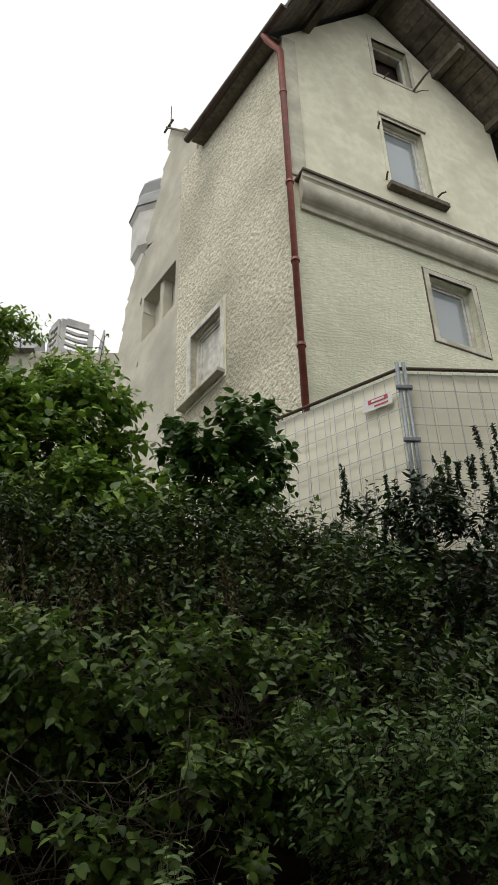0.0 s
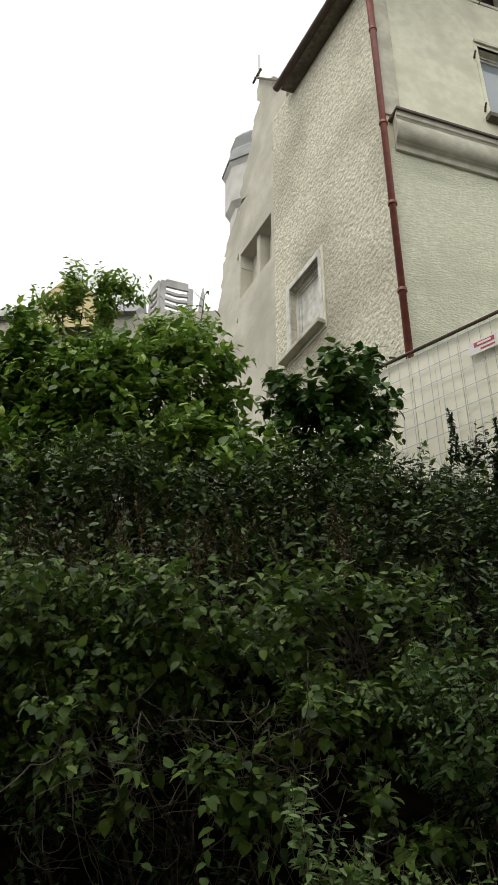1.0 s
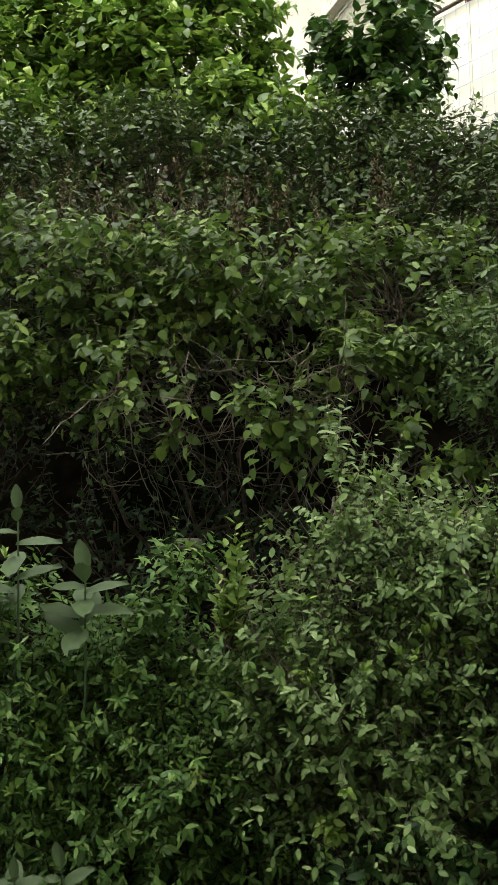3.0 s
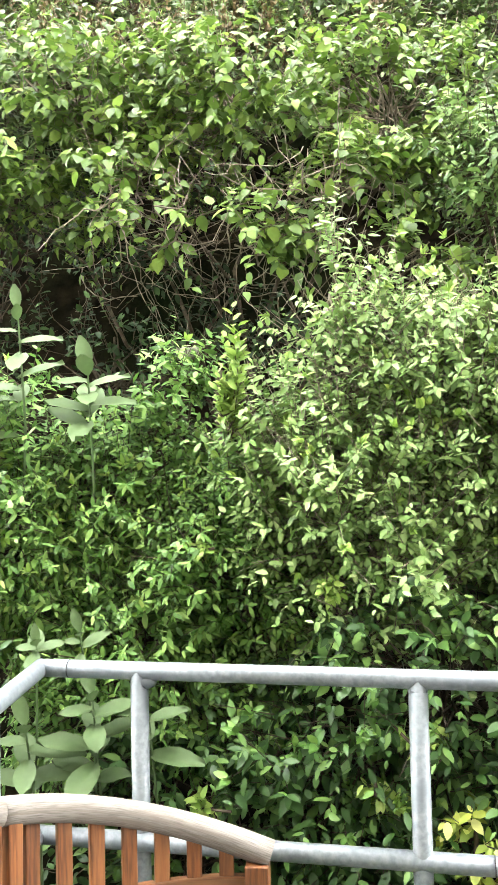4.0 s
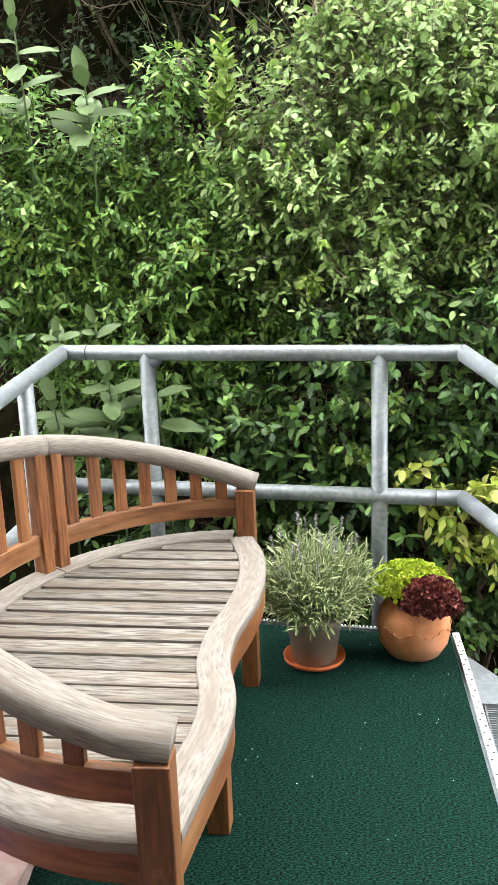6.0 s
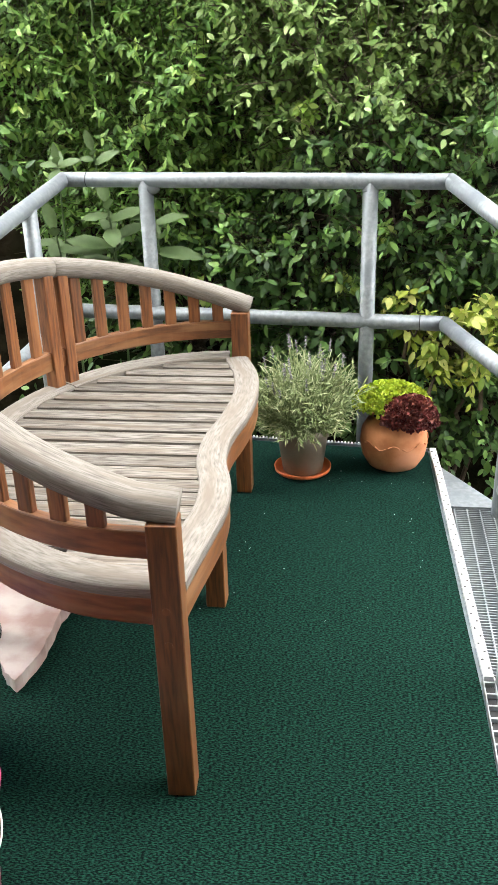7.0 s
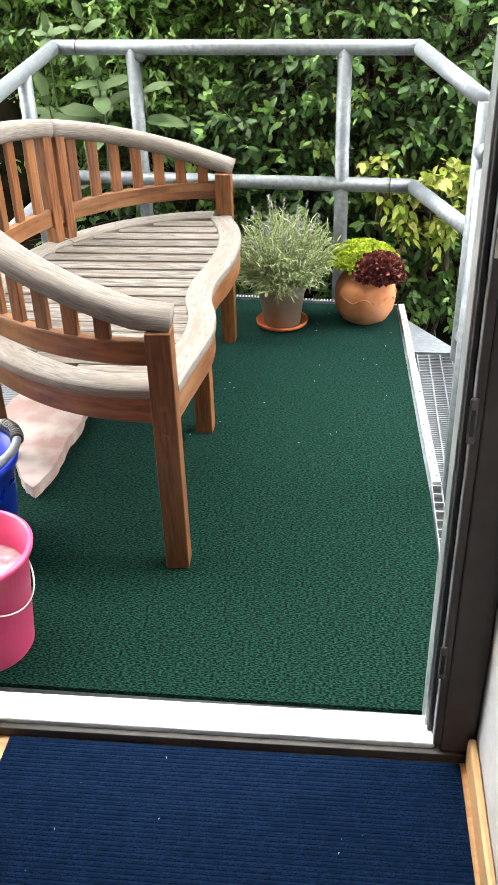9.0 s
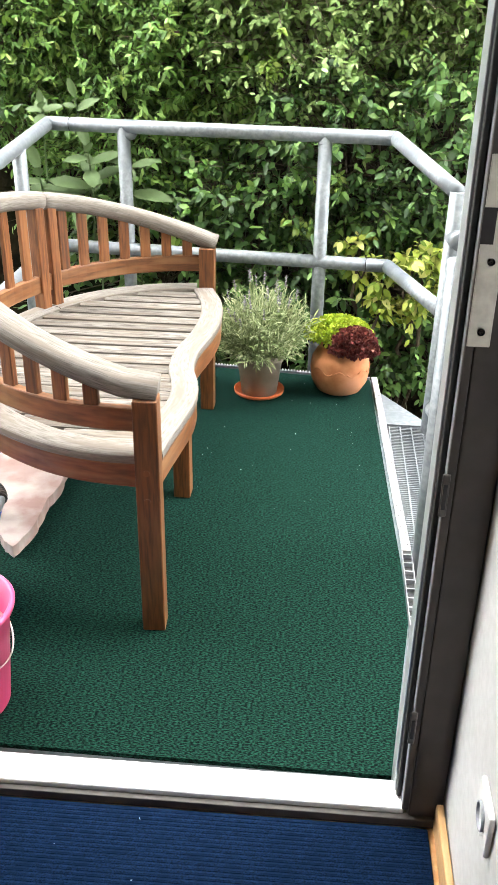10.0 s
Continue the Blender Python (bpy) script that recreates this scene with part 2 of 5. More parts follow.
L = {
    "privet": leafmat("leaf_light", (0.1215, 0.2124, 0.0566), (0.2248, 0.3481, 0.1003), (0.3889, 0.5192, 0.2065), 0.45, 0.22),
    "spray": leafmat("leaf_spray", (0.0715, 0.1430, 0.0374), (0.1485, 0.2475, 0.0660), (0.2750, 0.3960, 0.1375), 0.45, 0.22),
    "mid": leafmat("leaf_mid", (0.030, 0.074, 0.014), (0.070, 0.150, 0.030), (0.18, 0.29, 0.062), 0.45),
    "ash": leafmat("leaf_ash", (0.0684, 0.1534, 0.0307), (0.1416, 0.2832, 0.0543), (0.2832, 0.4484, 0.1121), 0.45, 0.22),
    "dogwood": leafmat("leaf_dogwood", (0.0246, 0.0650, 0.0146), (0.0650, 0.1478, 0.0336), (0.1904, 0.3360, 0.0840), 0.42),
    "hazel": leafmat("leaf_hazel", (0.065, 0.135, 0.018), (0.160, 0.285, 0.040), (0.38, 0.52, 0.095), 0.48, 0.24),
    # Near-black leaves: the shade of the hollow is put into their colour.
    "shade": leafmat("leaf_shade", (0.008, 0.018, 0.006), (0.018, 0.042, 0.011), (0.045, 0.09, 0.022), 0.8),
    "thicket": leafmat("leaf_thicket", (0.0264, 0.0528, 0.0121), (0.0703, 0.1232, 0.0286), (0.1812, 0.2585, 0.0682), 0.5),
    # Silhouette against the bright hoarding, painted as near-black leaf colour.
    "dark": leafmat("leaf_silhouette", (0.009, 0.024, 0.008), (0.017, 0.044, 0.012), (0.042, 0.088, 0.022), 0.4),
    "lilac": leafmat("leaf_lilac", (0.0608, 0.1147, 0.0200), (0.1345, 0.2318, 0.0400), (0.3041, 0.4392, 0.0875), 0.48, 0.22),
    "bright": leafmat("leaf_bright", (0.15, 0.265, 0.042), (0.26, 0.40, 0.075), (0.42, 0.54, 0.15), 0.45, 0.22),
    "yellow": leafmat("leaf_yellow", (0.15, 0.25, 0.03), (0.42, 0.50, 0.075), (0.70, 0.71, 0.25), 0.45, 0.22),
    "felt": leafmat("leaf_felt", (0.0712, 0.1235, 0.0437), (0.1140, 0.1757, 0.0684), (0.1757, 0.2470, 0.1045), 0.6),
    "brown": leafmat("leaf_brown", (0.052, 0.038, 0.016), (0.100, 0.074, 0.032), (0.155, 0.118, 0.055), 0.85),
    "lavender": leafmat("leaf_lavender", (0.115, 0.165, 0.055), (0.255, 0.315, 0.135), (0.46, 0.50, 0.29), 0.7),
    "flower": leafmat("lavender_flower", (0.13, 0.125, 0.135), (0.20, 0.195, 0.20), (0.30, 0.295, 0.29), 0.8),
    "lettuce": leafmat("leaf_lettuce", (0.27, 0.38, 0.024), (0.40, 0.51, 0.036), (0.54, 0.62, 0.075)),
    "redleaf": leafmat("leaf_red", (0.090, 0.016, 0.018), (0.190, 0.042, 0.040), (0.36, 0.135, 0.10), 0.4),
}


# ---- building helpers ----
def part(name, bm, material, parent=None, label="", smooth=False):
    me = bpy.data.meshes.new(name)
    bmesh.ops.recalc_face_normals(bm, faces=bm.faces)
    bm.to_mesh(me)
    bm.free()
    me.materials.append(material)
    if smooth:
        me.polygons.foreach_set("use_smooth", [True] * len(me.polygons))
    ob = new(name, me)
    ob.parent = parent
    if label:
        ob["label"] = label
    return ob


def thing(name, label, category, group="", kind="", at=(0, 0, 0), turn=0):
    ob = new(name)
    ob.matrix_world = pose(*at, 0, 0, turn)
    return tagged(ob, label, category, group, kind)


def block(bm, x0, x1, y0, y1, z0, z1, bev=0.0, m=None):
    """A box between the given limits, its edges rounded by bev, moved by m."""
    r = bmesh.ops.create_cube(bm, size=1)
    vs = r["verts"]
    for v in vs:
        v.co = Vector(((x0 + x1) / 2 + v.co.x * (x1 - x0), (y0 + y1) / 2 + v.co.y * (y1 - y0), (z0 + z1) / 2 + v.co.z * (z1 - z0)))
    if bev:
        es = list({e for v in vs for e in v.link_edges})
        r = bmesh.ops.bevel(bm, geom=es, offset=bev, segments=2, affect="EDGES", profile=0.5)
        vs = list({v for f in r["faces"] for v in f.verts} | {v for v in vs if v.is_valid})
    if m is not None:
        bmesh.ops.transform(bm, matrix=m, verts=[v for v in vs if v.is_valid])
    return bm


def boxpart(name, lim, material, parent=None, label="", bev=0.0, m=None):
    return part(name, block(bmesh.new(), *lim, bev, m), material, parent, label)


def sweep(bm, path, section, up=Vector((0, 0, 1)), caps=True):
    """A bar with the given cross-section (side, height) along a path."""
    path = [Vector(p) for p in path]
    rings = []
    for i, p in enumerate(path):
        a, b = path[max(i - 1, 0)], path[min(i + 1, len(path) - 1)]
        t = (b - a).normalized()
        side = t.cross(up)
        side = side.normalized() if side.length > 1e-4 else Vector((1, 0, 0))
        hi = side.cross(t).normalized()
        sc = 1.0
        if 0 < i < len(path) - 1:
            c = (path[i] - a).normalized().dot((b - path[i]).normalized())
            sc = 1 / max(0.5, math.sqrt((1 + c) / 2))
        rings.append([bm.verts.new(p + side * s * sc + hi * h) for s, h in section])
    n = len(section)
    grain = bm.loops.layers.uv.verify()
    run, girth = 0.0, sum((Vector(section[k]) - Vector(section[k - 1])).length for k in range(n)) / n
    for i, (r0, r1) in enumerate(zip(rings, rings[1:])):
        ahead = run + (path[i + 1] - path[i]).length
        for k in range(n):
            f = bm.faces.new((r0[k], r0[(k + 1) % n], r1[(k + 1) % n], r1[k]))
            for lp, q in zip(f.loops, ((run, k * girth), (run, (k + 1) * girth), (ahead, (k + 1) * girth), (ahead, k * girth))):
                lp[grain].uv = q
        run = ahead
    if caps:
        bm.faces.new(rings[0])
        bm.faces.new(rings[-1][::-1])
    return bm


def circle(r, n=14):
    return [(r * math.cos(2 * math.pi * k / n), r * math.sin(2 * math.pi * k / n)) for k in range(n)]


def oval(w, h, p=3.2, n=16):
    """Cross-section of a bar with well-rounded edges."""
    out = []
    for k in range(n):
        c, s = math.cos(2 * math.pi * k / n), math.sin(2 * math.pi * k / n)
        out.append((w / 2 * math.copysign(abs(c) ** (2 / p), c), h / 2 * math.copysign(abs(s) ** (2 / p), s)))
    return out


def lathe(bm, profile, n=40, centre=(0, 0, 0)):
    """A turned body from (radius, height) pairs."""
    cx, cy, cz = centre
    rings = [[bm.verts.new((cx + r * math.cos(2 * math.pi * k / n), cy + r * math.sin(2 * math.pi * k / n), cz + z)) for k in range(n)] for r, z in profile]
    for a, b in zip(rings, rings[1:]):
        for k in range(n):
            bm.faces.new((a[k], a[(k + 1) % n], b[(k + 1) % n], b[k]))
    return bm


def prism(bm, poly, z0, z1):
    lo = [bm.verts.new((x, y, z0)) for x, y in poly]
    hi = [bm.verts.new((x, y, z1)) for x, y in poly]
    bm.faces.new(lo[::-1])
    bm.faces.new(hi)
    for k in range(len(poly)):
        j = (k + 1) % len(poly)
        bm.faces.new((lo[k], lo[j], hi[j], hi[k]))
    return bm


def arrays(name, verts, faces, material, parent, label="", kind="", smooth=False):
    """One mesh out of vertex and face arrays."""
    me = bpy.data.meshes.new(name)
    nv, nf, k = len(verts), len(faces), faces.shape[1]
    me.vertices.add(nv)
    me.vertices.foreach_set("co", np.asarray(verts, np.float32).ravel())
    me.loops.add(nf * k)
    me.loops.foreach_set("vertex_index", faces.astype(np.int32).ravel())
    me.polygons.add(nf)
    me.polygons.foreach_set("loop_start", np.arange(0, nf * k, k, dtype=np.int32))
    me.polygons.foreach_set("loop_total", np.full(nf, k, np.int32))
    if smooth:
        me.polygons.foreach_set("use_smooth", np.ones(nf, bool))
    me.update(calc_edges=True)
    me.validate()
    me.materials.append(material)
    ob = new(name, me)
    ob.parent = parent
    return tagged(ob, label, "", "", kind)


def blade(width, belly, hook, fold=0.16):
    """Outline of a leaf of length 1: four points along the midrib and three along each edge."""
    mid = [(0, t, -hook * t * t) for t in (0.0, 0.36, 0.72, 1.0)]
    edge = [(width * math.sin(math.pi * t**belly) ** 0.85, t, -hook * t * t + fold * width) for t in (0.13, 0.42, 0.76)]
    return np.array(mid + [(-x, y, z) for x, y, z in edge] + edge)


OVATE = blade(0.25, 0.85, 0.16)
HEART = blade(0.36, 0.68, 0.22)
NARROW = blade(0.12, 0.9, 0.20)
LEAF_FACES = np.array([(0, 4, 1), (4, 5, 1), (5, 2, 1), (5, 6, 2), (6, 3, 2), (0, 1, 7), (7, 1, 8), (8, 1, 2), (8, 2, 9), (9, 2, 3)])


def unit(v):
    return v / np.maximum(np.linalg.norm(v, axis=-1, keepdims=True), 1e-6)


def leaf_cloud(base, way, size, shape, rng, flat=0.75):
    """Leaves at base that point along way, their upper sides turned mostly to the sky."""
    n = len(base)
    nrm = np.array([0, 0, 1.0]) * flat + rng.normal(0, 0.26, (n, 3)) + np.array([0, -0.3, 0])
    side = unit(np.cross(way, nrm))
    hi = unit(np.cross(side, way))
    s = size[:, None, None]
    bend = rng.uniform(0.4, 1.8, (n, 1, 1))
    v = base[:, None] + s * (shape[None, :, 0:1] * side[:, None] + shape[None, :, 1:2] * way[:, None] + shape[None, :, 2:3] * bend * hi[:, None])
    f = LEAF_FACES[None] + len(shape) * np.arange(n)[:, None, None]
    return v.reshape(-1, 3), f.reshape(-1, 3)


def sticks(a, b, ra, rb):
    """Thin three-sided twigs from a to b."""
    n = len(a)
    d = unit(b - a)
    u = unit(np.cross(d, np.array([0.3, 0.5, 0.81])))
    w = np.cross(d, u)
    ring = np.stack([u * math.cos(t) + w * math.sin(t) for t in (0, 2.1, 4.2)], 1)
    v = np.concatenate([a[:, None] + ring * np.reshape(ra, (-1, 1, 1)), b[:, None] + ring * np.reshape(rb, (-1, 1, 1))], 1)
    f = np.array([(0, 1, 4, 3), (1, 2, 5, 4), (2, 0, 3, 5)])[None] + 6 * np.arange(n)[:, None, None]
    return v.reshape(-1, 3), f.reshape(-1, 4)


def shrub(name, label, clumps, shoots, leaves, leaf, shoot, shape, material, root, seed, up=0.5, droop=0.25, bark="twig", spread=0.8, inner=0.45, group="shrubs on the bank", tips=None, thick=0.012):
    """A shrub: stems from the root, limbs into each clump, shoots over the clumps' outer shells and leaves along each shoot."""
    rng = np.random.default_rng(seed)
    top = thing(name, label, "shrub", group, at=root)
    o = np.array(root)
    pos, out = [], []
    weight = np.array([c[3] * c[4] + c[4] * c[5] + c[3] * c[5] for c in clumps])
    weight = weight / weight.sum()
    for c, w in zip(clumps, weight):
        n = max(8, int(shoots * w))
        tuft = unit(rng.normal(0, 1, (max(5, n // 9), 3)))
        tuft[:, 1] = np.where(tuft[:, 1] > 0.35, -tuft[:, 1], tuft[:, 1])
        d = unit(tuft[rng.integers(0, len(tuft), n)] + rng.normal(0, 0.17, (n, 3)))
        lump = 1 + 0.22 * np.sin(5 * d[:, 0:1] + seed) * np.sin(4 * d[:, 2:3] + 2 * seed) + rng.normal(0, 0.07, (n, 1))
        pos.append(np.array(c[:3]) + d * np.array(c[3:6]) * rng.uniform(inner, 1.0, (n, 1)) ** 0.6 * lump)
        out.append(d)
    pos, out = np.concatenate(pos), np.concatenate(out)
    d = unit(out * spread + np.array([0, 0, up]) + rng.normal(0, 0.4, pos.shape))
    ln = shoot * rng.uniform(0.5, 1.4, len(pos))
    k = np.arange(leaves)
    t = ((k + 0.6) / leaves)[None, :] * ln[:, None]
    base = pos[:, None] + d[:, None] * t[..., None] - np.array([0, 0, 1.0]) * (droop * 0.6 * t**2 / shoot)[..., None]
    ref = unit(np.cross(d, rng.normal(0, 1, d.shape)))
    ref2 = np.cross(d, ref)
    ang = ((k % 2) * math.pi + (k // 2) * 1.3)[None] + rng.uniform(0, 6.28, (len(pos), 1)) + rng.normal(0, 0.25, (len(pos), leaves))
    ring = ref[:, None] * np.cos(ang)[..., None] + ref2[:, None] * np.sin(ang)[..., None]
    way = unit(ring * 0.9 + d[:, None] * 0.5 + np.array([0, -0.15, -droop]) + rng.normal(0, 0.18, ring.shape))
    size = leaf * rng.uniform(0.55, 1.25, way.shape[:2]) * (1 - 0.35 * (k / leaves) ** 2)[None]
    v, f = leaf_cloud(base.reshape(-1, 3), way.reshape(-1, 3), size.ravel(), shape, rng)
    arrays("foliage", v - o, f, material, top, kind="stuff")
    if tips is not None:
        pick = rng.permutation(len(pos))[: int(len(pos) * tips[1])]
        pick = pick[np.argsort(-pos[pick, 2])][: max(4, int(len(pick) * 0.8))]
        end = pos[pick] + d[pick] * ln[pick, None]
        b2 = np.repeat(end, 6, 0)
        w2 = unit(np.repeat(d[pick], 6, 0) + rng.normal(0, 0.6, b2.shape))
        v, f = leaf_cloud(b2, w2, leaf * rng.uniform(0.5, 0.95, len(b2)), shape, rng)
        arrays("young_leaves", v - o, f, tips[0], top, label="fresh lighter leaves at the shoot tips", kind="stuff")
    a, b = pos, pos + d * ln[:, None] * 0.95
    v1, f1 = sticks(a - o, b - o, np.full(len(a), 0.0022), np.full(len(a), 0.001))
    hubs = np.array([c[:3] for c in clumps])
    near = hubs[np.argmin(((pos[:, None] - hubs[None]) ** 2).sum(-1), 1)]
    pick = rng.permutation(len(pos))[: len(pos) // 3]
    m1 = near[pick] + (pos[pick] - near[pick]) * rng.uniform(0.0, 0.35, (len(pick), 1)) + rng.normal(0, 0.04, (len(pick), 3))
    m2 = (m1 + pos[pick]) / 2 + rng.normal(0, 0.05, m1.shape)
    v2, f2 = sticks(np.concatenate([m1, m2]) - o, np.concatenate([m2, pos[pick]]) - o, np.concatenate([np.full(len(m1), 0.006), np.full(len(m1), 0.0035)]), np.concatenate([np.full(len(m1), 0.0035), np.full(len(m1), 0.002)]))
    arrays("brushwood", np.concatenate([v1, v2]), np.concatenate([f1, f2 + len(v1)]), M[bark], top, kind="stuff")
    for c in clumps:
        bm = bmesh.new()
        h = Vector(c[:3]) - Vector(root)
        j = Vector(rng.normal(0, 0.14, 3)) * (thick / 0.012) ** 2
        sweep_taper(bm, [(Vector(rng.normal(0, 0.05, 3)) - Vector((0, 0, 0.15))) * (thick / 0.012) ** 2, h * 0.35 + j, h * 0.7 - j, h, h + Vector((0, 0, c[5] * 0.5))], thick, thick * 0.45)
        part("stem", bm, M["twig"] if thick > 0.005 else material, top)
    return top


def sweep_taper(bm, path, r0, r1, n=7):
    rings = []
    for i, p in enumerate(path):
        a, b = path[max(i - 1, 0)], path[min(i + 1, len(path) - 1)]
        t = (b - a).normalized()
        s = t.cross(Vector((0.31, 0.5, 0.81))).normalized()
        u = s.cross(t)
        r = r0 + (r1 - r0) * i / (len(path) - 1)
        rings.append([bm.verts.new(p + (s * math.cos(2 * math.pi * k / n) + u * math.sin(2 * math.pi * k / n)) * r) for k in range(n)])
    for x, y in zip(rings, rings[1:]):
        for k in range(n):
            bm.faces.new((x[k], x[(k + 1) % n], y[(k + 1) % n], y[k]))
    bm.faces.new(rings[0])
    bm.faces.new(rings[-1][::-1])
    return bm


# ---- ground: one sheet, a steep bank behind the balcony, the house plateau above ----
BANK = [(-60, -1.6), (1.9, -1.5), (2.5, -0.9), (3.0, 0.1), (3.5, 1.1), (4.3, 2.3), (5.2, 3.7), (6.2, 4.9), (7.2, 5.8), (8.0, 6.0), (40, 6.5), (600, 9.0)]


def bank(x, y):
    for (a, p), (b, q) in zip(BANK, BANK[1:]):
        if y <= b:
            k = max(0.0, (y - a) / (b - a))
            return p + (q - p) * k + 0.12 * noise.noise(Vector((x * 0.8, y * 0.8, 0))) * (1 if y > 2 else 0.2)
    return BANK[-1][1]


bm = bmesh.new()
xs = [-600, -60, -20] + [-10 + 0.5 * i for i in range(41)] + [20, 60, 600]
ys = [-600, -60, -10, 0, 1.5] + [2 + 0.3 * i for i in range(24)] + [10, 14, 25, 60, 600]
grid = [[bm.verts.new((x, y, bank(x, y))) for x in xs] for y in ys]
for r0, r1 in zip(grid, grid[1:]):
    for k in range(len(xs) - 1):
        bm.faces.new((r0[k], r0[k + 1], r1[k + 1], r1[k]))
tagged(part("ground", bm, M["ground"], smooth=True), "earth bank rising steeply behind the balcony, coloured near black for shade", "ground", kind="structure")

# ---- own room behind the camera ----
FZ = -0.020
tagged(boxpart("floor", (-2.6, 0.25, -4.2, -0.09, FZ - 0.2, FZ), M["floor"]), "warm brown wooden floor inside the door", "floor", kind="structure")
tagged(boxpart("ceiling", (-2.85, 0.34, -4.45, -0.26, 2.72, 2.9), M["wall"]), "plain white ceiling of the room", "ceiling", kind="structure")
tagged(boxpart("wall_east", (0.092, 0.34, -4.2, -0.09, FZ - 0.2, 2.72), M["wall"]), "white painted wall beside the balcony door", "wall", kind="structure")
tagged(boxpart("wall_west", (-2.85, -2.6, -4.2, -0.26, FZ - 0.2, 2.72), M["wall"]), "white painted side wall of the room", "wall", kind="structure")
tagged(boxpart("wall_south", (-2.85, 0.34, -4.45, -4.2, FZ - 0.2, 2.72), M["wall"]), "white painted back wall of the room", "wall", kind="structure")
# Height above the door is unseen, added to keep sun and sky off the bank.
bm = bmesh.new()
block(bm, 0.092, 7.0, -0.088, 0.0, -1.6, 14.5)
block(bm, -9.0, -1.22, -0.26, 0.0, -1.6, 14.5)
block(bm, -1.22, 0.092, -0.26, 0.0, 2.74, 14.5)
block(bm, -1.22, 0.092, -0.26, -0.09, -1.6, FZ - 0.21)
tagged(part("wall_north", bm, M["facade"]), "rendered outer wall with the balcony door opening, unseen upper storeys added to shade the bank", "wall", kind="structure")
bm = bmesh.new()
sweep(bm, [(0.083, -0.10, FZ + 0.035), (0.083, -4.19, FZ + 0.035)], oval(0.016, 0.068, 6))
tagged(part("baseboard", bm, M["skirt"]), "beech-coloured wooden skirting board along the white wall", "baseboard", kind="structure")

# balcony door frame: white sill, taupe jamb with rubber seals and strike plates
door = thing("door_1", "open balcony door frame in taupe with white metal sill", "door frame", kind="structure")
bm = bmesh.new()
block(bm, -1.12, 0.016, -0.089, -0.020, -0.03, 0.016, 0.004, Matrix.Rotation(radians(0.7), 4, "Z"))
part("sill", bm, M["sill"], door, "white metal threshold")
boxpart("sill_step", (-1.12, 0.075, -0.102, -0.086, FZ + 0.001, 0.003), M["frame"], door, bev=0.002, m=Matrix.Rotation(radians(0.7), 4, "Z"))
bm = bmesh.new()
block(bm, 0.000, 0.014, -0.046, 0.008, -0.03, 2.73, 0.002)
part("outer_strip", bm, M["alu"], door, "light grey metal strip")
boxpart("seal", (0.004, 0.014, -0.062, -0.047, 0.017, 2.73), M["rubber"], door, bev=0.003)
boxpart("middle_strip", (0.014, 0.022, -0.074, -0.03, 0.017, 2.73), M["alu"], door, bev=0.001)
boxpart("inner_seal", (0.017, 0.026, -0.082, -0.0745, 0.017, 2.73), M["rubber"], door, bev=0.003)
boxpart("jamb", (0.0265, 0.0905, -0.092, 0.03, FZ + 0.001, 2.73), M["frame"], door, bev=0.003)
boxpart("jamb_lip", (0.013, 0.0262, -0.092, -0.0835, 0.017, 2.73), M["frame"], door, bev=0.002)
boxpart("left_jamb", (-1.215, -1.125, -0.092, 0.03, FZ + 0.001, 2.73), M["frame"], door, bev=0.003)
boxpart("head", (-1.125, 0.0, -0.092, 0.03, 2.66, 2.735), M["frame"], door, bev=0.003)
plate = boxpart("strike_plate", (0.0145, 0.047, -0.0955, -0.0925, 0.975, 1.24), M["steel"], door, "steel strike plate", bev=0.0012)
for z in (0.998, 1.099, 1.205):
    bm = bmesh.new()
    lathe(bm, [(0.0005, -0.0985), (0.004, -0.0985), (0.0055, -0.0956)], 12)
    bmesh.ops.rotate(bm, matrix=Matrix.Rotation(radians(90), 3, "X"), verts=bm.verts)
    bmesh.ops.translate(bm, vec=(0.032, -0.194, z), verts=bm.verts)
    part("screw", bm, M["rubber"], plate)
boxpart("latch_slot", (0.013, 0.031, -0.0975, -0.0957, 1.123, 1.172), M["rubber"], door)
for z0 in (0.688, 0.196):
    keep = boxpart("keeper", (0.006, 0.0185, -0.0975, -0.0925, z0, z0 + 0.078), M["darksteel"], door, "small tarnished steel locking keeper", bev=0.003)
    boxpart("keeper_slot", (0.0085, 0.015, -0.0992, -0.0976, z0 + 0.015, z0 + 0.06), M["rubber"], keep)

# wall socket on the east wall
sock = thing("wall_socket", "white recessed plastic power socket on the white wall", "socket", at=(0.0915, -0.372, 0.347))
boxpart("cover_plate", (-0.010, 0.0, -0.041, 0.041, -0.041, 0.041), M["plastic_w"], sock, bev=0.004)
bm = bmesh.new()
lathe(bm, [(0.0005, 0.004), (0.0185, 0.004), (0.0195, 0.0145), (0.022, 0.0145), (0.022, 0.009)], 24)
bmesh.ops.rotate(bm, matrix=Matrix.Rotation(radians(-90), 3, "Y"), verts=bm.verts)
part("socket_cup", bm, M["greyplastic"], sock)
for dz in (-0.0095, 0.0095):
    bm = bmesh.new()
    block(bm, -0.0062, -0.0045, -0.0025, 0.0025, dz - 0.0025, dz + 0.0025)
    part("contact_hole", bm, M["rubber"], sock)

# ribbed door mat
rug = thing("door_mat", "dark blue ribbed door mat on the floor inside the sill", "door mat", at=(-0.37, -0.542, FZ), turn=0.7)
boxpart("backing", (-0.44, 0.44, -0.43, 0.43, 0.0, 0.0068), M["mat"], rug, bev=0.002)
bm = bmesh.new()
